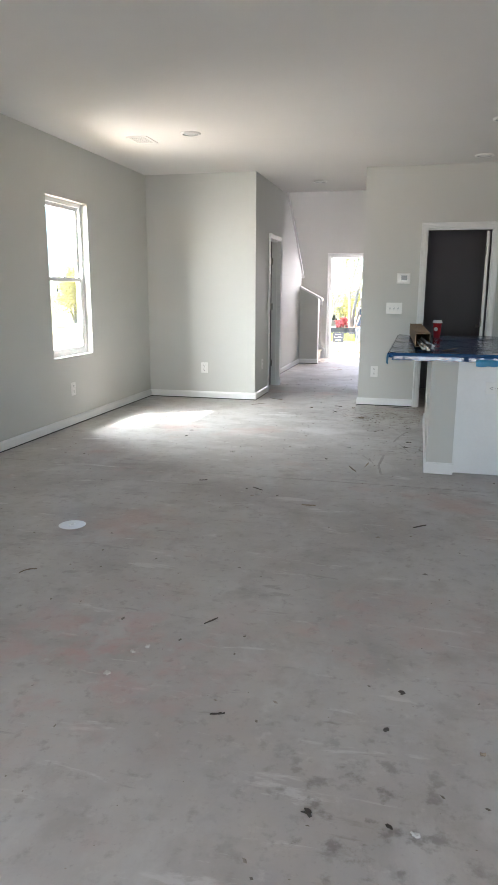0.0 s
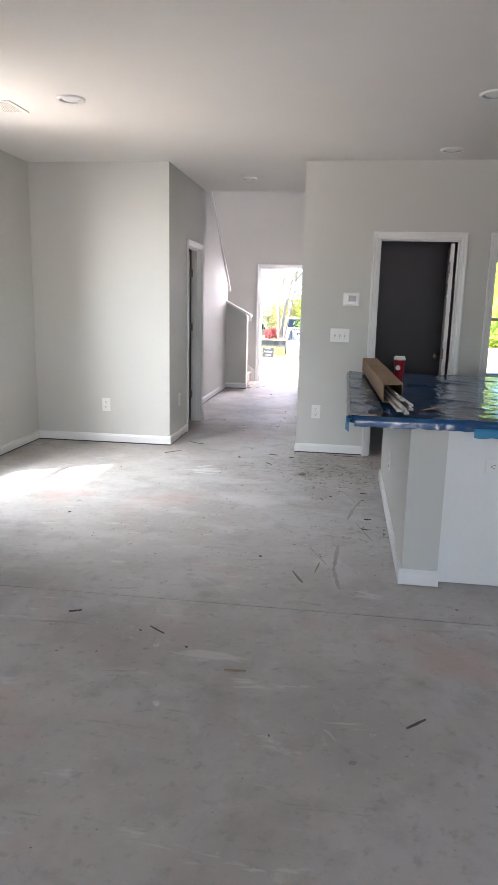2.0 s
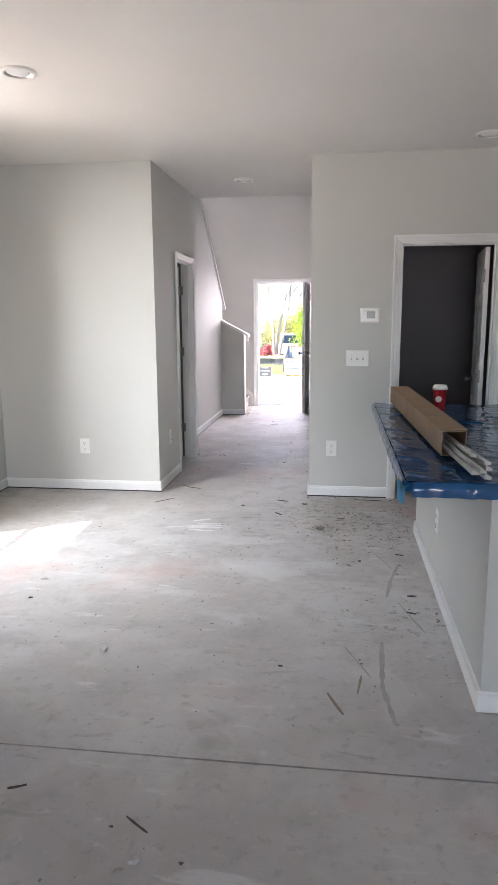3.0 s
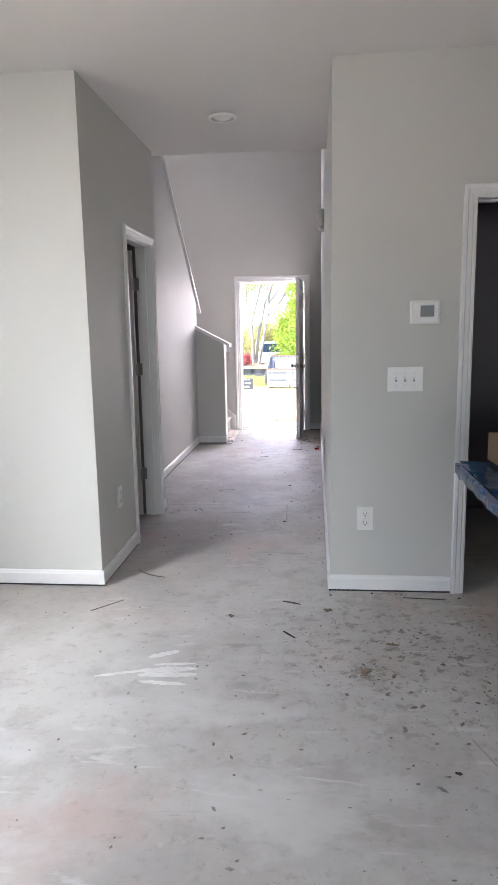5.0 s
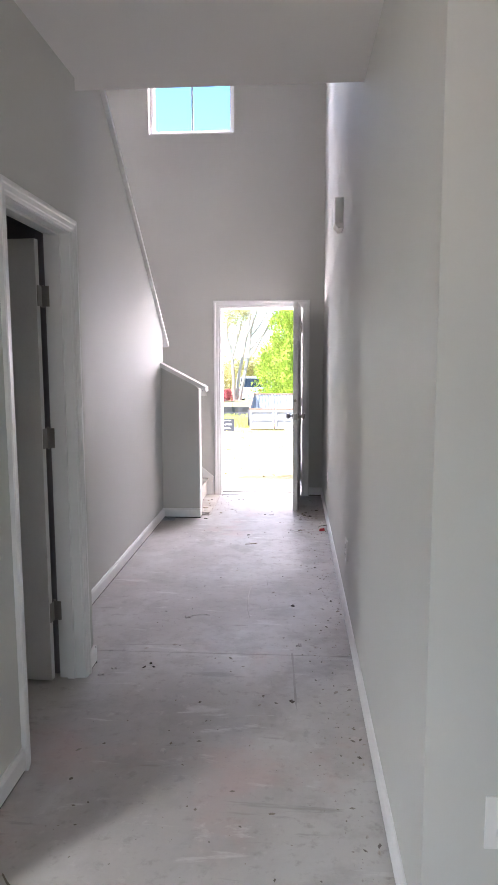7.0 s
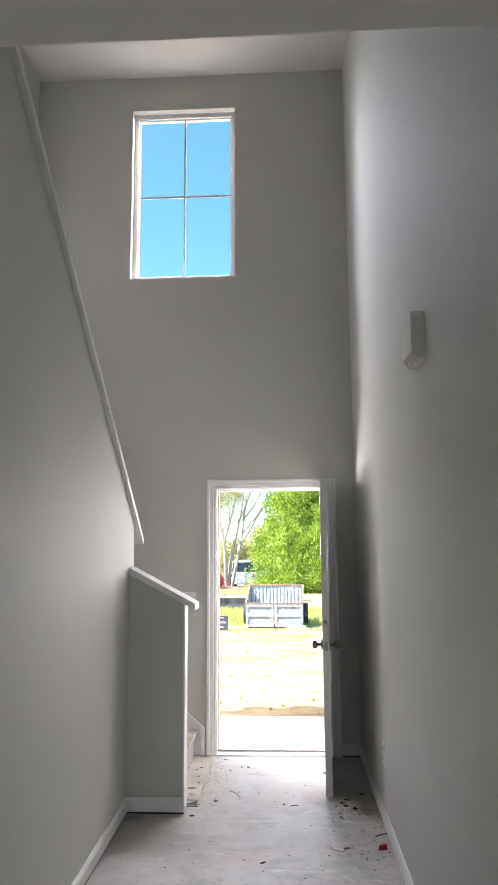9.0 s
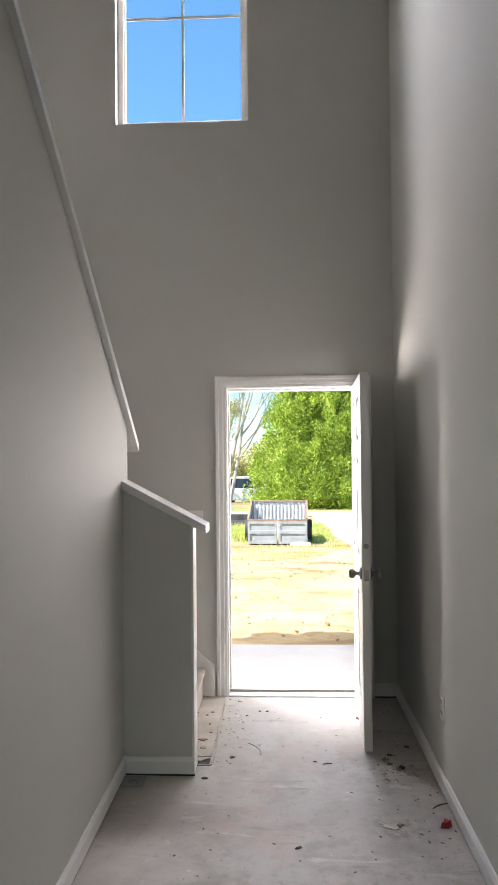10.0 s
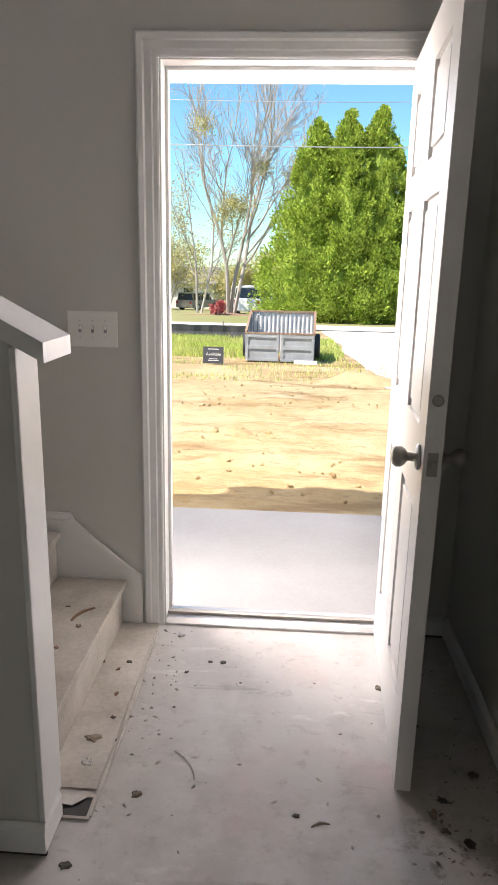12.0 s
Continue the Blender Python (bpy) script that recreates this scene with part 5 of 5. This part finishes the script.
for s in (-1, 1):
    bm = bmesh.new()
    prism(bm, [(0.025, 0.06), (TL, 0.06), (TL, 0.9), (0.025, 0.56)], "x", s * TW - 0.012, s * TW + 0.012)
    part("side_board", bm, M_STEEL, tr)
    bm = bmesh.new()
    prism(bm, [(0.025, 0.565), (TL, 0.905), (TL, 0.94), (0.025, 0.60)], "x", s * TW - 0.022, s * TW + 0.022)
    part("side_rim", bm, M_RUST, tr, "rusty rim")
    part("wheel", lathe(bmesh.new(), [(0.10, -0.07), (0.24, -0.07), (0.26, -0.04), (0.26, 0.04), (0.24, 0.07), (0.10, 0.07)], 24, pose(s * (TW + 0.05), 0.8, 0.25, 0, 90)), M_BLACK, tr, "black tyre")
part("tail_board", boxes((-TW, TW, TL, TL + 0.015, 0.06, 0.9)), M_CARWHITE, tr, "pale ribbed tailboard")
for i in range(15):
    x = -TW + 0.05 + i * (2 * TW - 0.1) / 14
    part("rib", boxes((x - 0.012, x + 0.012, TL - 0.02, TL, 0.1, 0.9)), M_STEEL, tr)
part("tail_rim", boxes((-TW - 0.02, TW + 0.02, TL - 0.03, TL + 0.04, 0.9, 0.935)), M_RUST, tr, "rusty rim")
part("trailer_bed", boxes((-TW, TW, 0.02, TL, 0.03, 0.06)), M_RUST, tr)
board = part("white_board", boxes((-0.22, 0.22, -0.01, 0.01, 0, 0.09)), M_CARWHITE)
board.matrix_basis = pose(0.15, 25.05, gz - 0.01, -30)
tagged(board, "white board leaning on the ground before the trailer", "board")

# for-sale sign
sg = thing("yard_sign", pose(-1.58, 24.6, ground_z(0, 24.6)), "small dark yard sign on wire legs in the grass", "sign")
part("sign_board", boxes((-0.19, 0.19, -0.006, 0.006, 0.02, 0.33)), M_SIGN, sg)
for x in (-0.12, 0.12):
    part("wire_leg", boxes((x - 0.004, x + 0.004, -0.003, 0.003, -0.12, 0.02)), M_SILVER, sg)
fc = bpy.data.curves.new("sign_word", "FONT")
fc.body, fc.size, fc.align_x, fc.extrude = "Available", 0.078, "CENTER", 0.0008
tx = new("sign_word", fc)
tx.data.materials.append(M_CARWHITE)
tx.parent = sg
tx.matrix_basis = pose(0, -0.0075, 0.17, 90)
part("sign_bar", boxes((-0.10, 0.10, -0.008, -0.006, 0.28, 0.295)), M_CARWHITE, sg, "line of small white print")
part("sign_bar", boxes((-0.08, 0.08, -0.008, -0.006, 0.10, 0.112)), M_CARWHITE, sg, "line of small white print")
part("sign_bar", boxes((-0.10, 0.10, -0.008, -0.006, 0.07, 0.085)), M_CARWHITE, sg, "line of small white print")

# silt fence
fn = thing("silt_fence", pose(0, 30.6, 0), "black silt fence fabric on wooden stakes", "fence")
bm = bmesh.new()
prev = None
for i in range(90):
    x = -9 + i * 0.1
    yy = 0.06 * noise.noise((i * 0.3, 0, 0))
    zz = ground_z(x, 30.6)
    col = [bm.verts.new((x, yy, zz - 0.03)), bm.verts.new((x, yy + 0.03, zz + 0.2)), bm.verts.new((x, yy, zz + 0.38 + 0.03 * noise.noise((i * 0.2, 4, 0))))]
    if prev:
        for k in range(2):
            bm.faces.new((prev[k], col[k], col[k + 1], prev[k + 1]))
    prev = col
part("fence_fabric", bm, M_FENCE, fn)
for x in (-8, -6, -4, -2, -0.3):
    part("stake", boxes((x - 0.02, x + 0.02, 0.06, 0.1, ground_z(x, 30.6) - 0.05, ground_z(x, 30.6) + 0.5)), M_WOODCHIP, fn)


# trees
def foliage(name, pts, size, mtl, parent, label="", seed=0, up=0.6):
    """Small pointed sprays at the given places (place, outward way)."""
    r = np.random.default_rng(seed)
    P = np.array([p for p, _ in pts])
    W = np.array([w for _, w in pts])
    n = len(P)
    d = W + r.normal(0, 0.45, (n, 3)) + (0, 0, up)
    d /= np.linalg.norm(d, axis=1)[:, None]
    s = np.cross(d, r.normal(0, 1, (n, 3)))
    s /= np.linalg.norm(s, axis=1)[:, None]
    L = (size * r.uniform(0.6, 1.5, n))[:, None]
    V = np.stack([P - d * L * 0.3, P + s * L * 0.33 + d * L * 0.2, P + d * L, P - s * L * 0.33 + d * L * 0.25], 1).reshape(-1, 3)
    me = bpy.data.meshes.new(name)
    me.from_pydata(V.tolist(), [], np.arange(4 * n).reshape(-1, 4).tolist())
    me.materials.append(mtl)
    ob = new(name, me)
    ob.parent = parent
    return tagged(ob, label, kind="stuff")


def limb(bm, a, b, ra, rb, n=6):
    a, b = Vector(a), Vector(b)
    q = (b - a).to_track_quat("Z", "Y")
    rings = [[bm.verts.new(c + q @ Vector((r * math.cos(2 * math.pi * i / n), r * math.sin(2 * math.pi * i / n), 0))) for i in range(n)] for c, r in ((a, ra), (b, rb))]
    for i in range(n):
        bm.faces.new((rings[0][i], rings[0][(i + 1) % n], rings[1][(i + 1) % n], rings[1][i]))


def cypress(x, y, h, rad, seed, count=9000):
    z = ground_z(x, y)
    t = thing("cypress_tree", pose(x, y, z), "dense dark green conical cypress tree in a row", "tree", "cypress row")
    r = random.Random(seed)
    bm = bmesh.new()
    limb(bm, (0, 0, -0.1), (0, 0, h * 0.9), rad * 0.09, 0.03, 8)
    part("trunk", bm, M_BARK, t)
    pts = []
    boughs = []
    for _ in range(300):
        v = r.random() ** 1.35
        boughs.append((v, r.uniform(0, 6.283), r.uniform(0.78, 1.08), r.uniform(0.24, 0.46)))
    while len(pts) < count:
        v, a, k, size = boughs[r.randrange(len(boughs))]
        R = rad * min(1.0, (v + 0.10) / 0.16) * (1 - v) ** 0.78 * k + 0.04
        if r.random() < 0.22:
            R *= r.uniform(0.35, 0.85)
        d = Vector((r.gauss(0, 1), r.gauss(0, 1), r.gauss(0, 1))).normalized() * size * (0.45 + 0.55 * r.random()) * (1.15 - 0.7 * v)
        p = Vector((R * math.cos(a), R * math.sin(a), h * v * 0.97 + 0.12)) + Vector((d.x, d.y, d.z * 1.35))
        if p.z < 0.05:
            continue
        w = Vector((math.cos(a), math.sin(a), 0.3)) * 0.7 + d.normalized() * 0.6
        pts.append((tuple(p), tuple(w)))
    for _ in range(2600):
        v = r.uniform(0.80, 1.0)
        k = 0.16 * rad * (1 - v) / 0.2 + 0.015
        pts.append(((r.gauss(0, k), r.gauss(0, k), h * v), (r.gauss(0, 0.5), r.gauss(0, 0.5), 1)))
    core = bmesh.new()
    rows = []
    for j in range(15):
        v = j / 14 * 0.9
        R = rad * 0.68 * min(1.0, (v + 0.10) / 0.16) * (1 - v) ** 0.85
        rows.append([core.verts.new((R * k * math.cos(b), R * k * math.sin(b), 0.05 + h * v * 0.97)) for b, k in ((2 * math.pi * i / 18, r.uniform(0.8, 1.1)) for i in range(18))])
    for lo, hi in zip(rows, rows[1:]):
        for i in range(18):
            core.faces.new((lo[i], lo[(i + 1) % 18], hi[(i + 1) % 18], hi[i]))
    part("inner_foliage", core, M_CEDAR, t, "shaded inner foliage")
    foliage("crown", pts, 0.09, M_CEDAR, t, seed=seed, up=0.55)


for i, (x, y, h, rad) in enumerate(((0.72, 42.3, 8.2, 2.6), (1.98, 42.0, 8.45, 2.5), (3.3, 42.4, 8.7, 2.5), (5.2, 42.2, 7.6, 2.5), (7.2, 42.6, 7.8, 2.2), (9.3, 42.2, 7.4, 2.1))):
    cypress(x, y, h, rad, 20 + i, 52000 if i < 4 else 12000)


def bare_tree(x, y, h, stems, seed, label, depth=5, clumps=0, leaf=None, leaves=0):
    t = thing("bare_tree", pose(x, y, ground_z(x, y)), label, "tree")
    r = random.Random(seed)
    bm = bmesh.new()
    tips = []

    def grow(p, d, ln, rad, k):
        segs = 3 if k > 1 else 2
        for i in range(segs):
            d2 = (d + Vector((r.gauss(0, 0.09), r.gauss(0, 0.09), 0.05))).normalized()
            e = p + d2 * ln / segs
            limb(bm, p, e, max(0.009, rad * (1 - 0.25 * i / segs)), max(0.009, rad * (1 - 0.25 * (i + 1) / segs)), 7 if k > 3 else 4 if k > 1 else 3)
            p, d = e, d2
            if k > 0 and (i > 0 or k < 4):
                side = d.orthogonal().normalized()
                side.rotate(Matrix.Rotation(r.uniform(0, 6.28), 3, d).to_quaternion())
                grow(p, (d + side * r.uniform(0.4, 0.75)).normalized(), ln * r.uniform(0.5, 0.7), rad * 0.5, k - 1)
        if k > 0:
            grow(p, d, ln * 0.75, rad * 0.72, k - 1)
        else:
            tips.append(p.copy())

    for dx, lean in stems:
        grow(Vector((dx * 0.4, 0, -0.1)), Vector((lean, r.uniform(-0.05, 0.05), 1)).normalized(), h * 0.33, h * 0.0088, depth)
    part("trunk", bm, M_BARK, t)
    for _ in range(clumps):
        c = tips[r.randrange(len(tips))] * 0.93
        pts = [(tuple(c + Vector((r.gauss(0, 1), r.gauss(0, 1), r.gauss(0, 0.9))) * 0.30), (r.gauss(0, 1), r.gauss(0, 1), r.gauss(0, 1))) for _ in range(700)]
        foliage("mistletoe_clump", pts, 0.075, M_OLIVE, t, "olive mistletoe clump", r.randrange(999), 0.1)
    if leaves:
        pts = []
        for _ in range(leaves):
            c = tips[r.randrange(len(tips))]
            pts.append((tuple(c + Vector((r.gauss(0, 1), r.gauss(0, 1), r.gauss(0, 1))) * 0.25), (r.gauss(0, 1), r.gauss(0, 1), 0.3)))
        foliage("crown", pts, 0.085, leaf, t, "sparse spring leaves", seed, 0.1)
    return t


bare_tree(-3.55, 50.0, 13.0, ((-0.2, -0.10), (0.1, 0.0), (0.5, 0.12)), 17, "tall bare multi-stemmed tree with mistletoe clumps", 6, 9)
bare_tree(-6.2, 56.0, 10.0, ((0, -0.05), (0.6, 0.2)), 8, "bare tree coming into spring leaf", 4, 0, M_OLIVE, 4500)
bare_tree(-14, 24.0, 10.0, ((0, 0.05), (0.6, -0.2)), 9, "bare tree beside the house", 4, 2)
bare_tree(-12, 12.0, 9.0, ((0, 0.05), (0.6, -0.2)), 12, "bare tree beside the house", 4, 1)


def bush(name, x, y, rx, h, n, mtl, label, seed, size=0.14):
    t = thing(name, pose(x, y, ground_z(x, y)), label, "shrub")
    r = random.Random(seed)
    bm = bmesh.new()
    for k in range(7):
        a = r.uniform(0, 6.28)
        limb(bm, (0, 0, -0.05), (math.cos(a) * rx * 0.5, math.sin(a) * rx * 0.5, h * 0.7), 0.03 + 0.01 * h, 0.012, 5)
    part("stem", bm, M_BARK, t)
    hubs = [(r.gauss(0, rx * 0.4), r.gauss(0, rx * 0.4), h * r.uniform(0.3, 0.85)) for _ in range(24)]
    pts = []
    for _ in range(n):
        c = hubs[r.randrange(24)]
        d = Vector((r.gauss(0, 1), r.gauss(0, 1), r.gauss(0, 0.8))).normalized()
        p = Vector(c) + d * rx * 0.42 * r.random() ** 0.5
        if p.z > 0.03:
            pts.append((tuple(p), tuple(d)))
    foliage("crown", pts, size, mtl, t, seed=seed, up=0.2)


bm = bmesh.new()
prof = [(2.6 * (1 + 0.18 * noise.noise((math.cos(a) * 2, math.sin(a) * 2, 1))) * math.cos(a) - 3.4, 1.5 * (1 + 0.25 * noise.noise((math.cos(a) * 3, math.sin(a) * 3, 5))) * math.sin(a) + 49.0) for a in (2 * math.pi * i / 40 for i in range(40))]
rim = [bm.verts.new((x, y, ground_z(x, y) + 0.022)) for x, y in prof]
hub = bm.verts.new((-3.4, 49.2, ground_z(0, 49.2) + 0.16))
for i in range(40):
    bm.faces.new((rim[i], rim[(i + 1) % 40], hub))
tagged(part("mulch_bed", bm, M_MULCH), "brown mulch bed round the bare tree", "mulch", kind="structure")
bush("red_shrub", -3.95, 48.0, 0.42, 0.75, 1200, M_REDLEAF, "low red-blossomed shrub at the tree foot", 5, 0.09)
rr = random.Random(31)
for i in range(16):
    x = -34 + i * 4.0 + rr.uniform(-1, 1)
    bush("spring_tree", x, rr.uniform(66, 84), rr.uniform(2.6, 3.8), rr.uniform(4.5, 8.0), 12000, M_OLIVE, "far yellow-green tree coming into leaf", 60 + i, 0.13)
for i in range(8):
    bush("side_tree", rr.uniform(-36, -26), -6 + i * 6.0, 3.0, rr.uniform(5, 8), 1200, M_OLIVE, "far yellow-green tree beside the house", 90 + i, 0.5)


def car(name, m, ln, wd, ht, paint, label, tall=False):
    t = thing(name, m, label, "car")
    h = ht
    bm = bmesh.new()
    prism(bm, [(-ln / 2, 0.28), (ln / 2, 0.28), (ln / 2, h * 0.5), (ln / 2 - 0.15, h * 0.56), (ln * 0.24, h * 0.6), (-ln / 2 + 0.05, h * 0.6), (-ln / 2, h * 0.5)], "y", -wd / 2, wd / 2)
    bmesh.ops.bevel(bm, geom=bm.edges[:], offset=0.06, segments=3, affect="EDGES")
    part("body", bm, paint, t)
    bm = bmesh.new()
    prism(bm, [(-ln / 2 + 0.12, h * 0.59), (ln * 0.24, h * 0.59), (ln * 0.08, h * 0.95), (-ln / 2 + 0.35, h * 0.97)], "y", -wd / 2 + 0.12, wd / 2 - 0.12)
    part("cabin_glass", bm, M_CARGLASS, t, "dark window glass")
    bm = bmesh.new()
    box(bm, -ln / 2 + 0.3, ln * 0.1, -wd / 2 + 0.1, wd / 2 - 0.1, h * 0.94, h, bevel=0.03)
    for x in (-ln / 2 + 0.22, -ln * 0.18, ln * 0.12):
        for y in (-wd / 2 + 0.1, wd / 2 - 0.16):
            box(bm, x, x + 0.09, y, y + 0.06, h * 0.58, h * 0.95)
    part("roof", bm, paint, t)
    for x in (-ln * 0.3, ln * 0.3):
        for s in (-1, 1):
            w = part("wheel", lathe(bmesh.new(), [(0.12, -0.1), (0.31, -0.1), (0.33, -0.06), (0.33, 0.06), (0.31, 0.1), (0.12, 0.1)], 24, pose(x, s * (wd / 2 - 0.08), 0.33, 90)), M_BLACK, t, "black tyre")
            part("rim", lathe(bmesh.new(), [(0.19, -0.085), (0.19, 0.085)], 16, pose(x, s * (wd / 2 - 0.06), 0.33, 90)), M_SILVER, w, "silver rim")
    for y in (-wd / 2 + 0.2, wd / 2 - 0.2):
        part("tail_light", boxes((-ln / 2 - 0.01, -ln / 2 + 0.05, y - 0.1, y + 0.1, h * 0.42, h * 0.54)), M_RED, t, "red tail light")
        part("headlight", boxes((ln / 2 - 0.05, ln / 2 + 0.01, y - 0.12, y + 0.12, h * 0.38, h * 0.46)), M_PLATE, t, "clear headlight")
    return t


car("parked_suv", pose(-8.3, 72.0, ground_z(0, 72), 0, 0, 62), 4.2, 1.8, 1.55, M_CARBROWN, "bronze hatchback parked on a far drive")
car("parked_pickup", pose(-2.6, 60.0, ground_z(0, 60), 0, 0, 78), 4.9, 1.95, 1.9, M_CARWHITE, "white pickup parked behind the bare tree")

hs = thing("white_house", pose(-14.5, 84, ground_z(0, 84)), "low white house far across the road", "house")
part("house_wall", boxes((-6, 6.5, -3, 3, 0, 2.5)), M_SIDING, hs)
bm = bmesh.new()
prism(bm, [(-3.5, 2.5), (3.5, 2.5), (0, 4.1)], "x", -6.4, 6.9)
part("house_roof", bm, M_ROOF, hs, "grey shingle roof")
for x in (-3.5, 0.5, 4):
    part("house_window", boxes((x - 0.5, x + 0.5, -3.03, -3, 0.9, 2.0)), M_CARGLASS, hs, "dark window")


def cable(name, y, z0, sag, r=0.012):
    c = bpy.data.curves.new(name, "CURVE")
    c.dimensions, c.bevel_depth = "3D", r
    s = c.splines.new("POLY")
    s.points.add(40)
    for i in range(41):
        u = i / 20 - 1
        s.points[i].co = (u * 30, y, z0 + sag * u * u, 1)
    ob = new(name, c)
    c.materials.append(M_SILVER)
    return tagged(ob, "thin overhead power line across the road", "power line", "power lines")


cable("power_line", 39.0, 5.75, 1.2, 0.02)
cable("power_line", 39.6, 7.4, 1.4, 0.014)
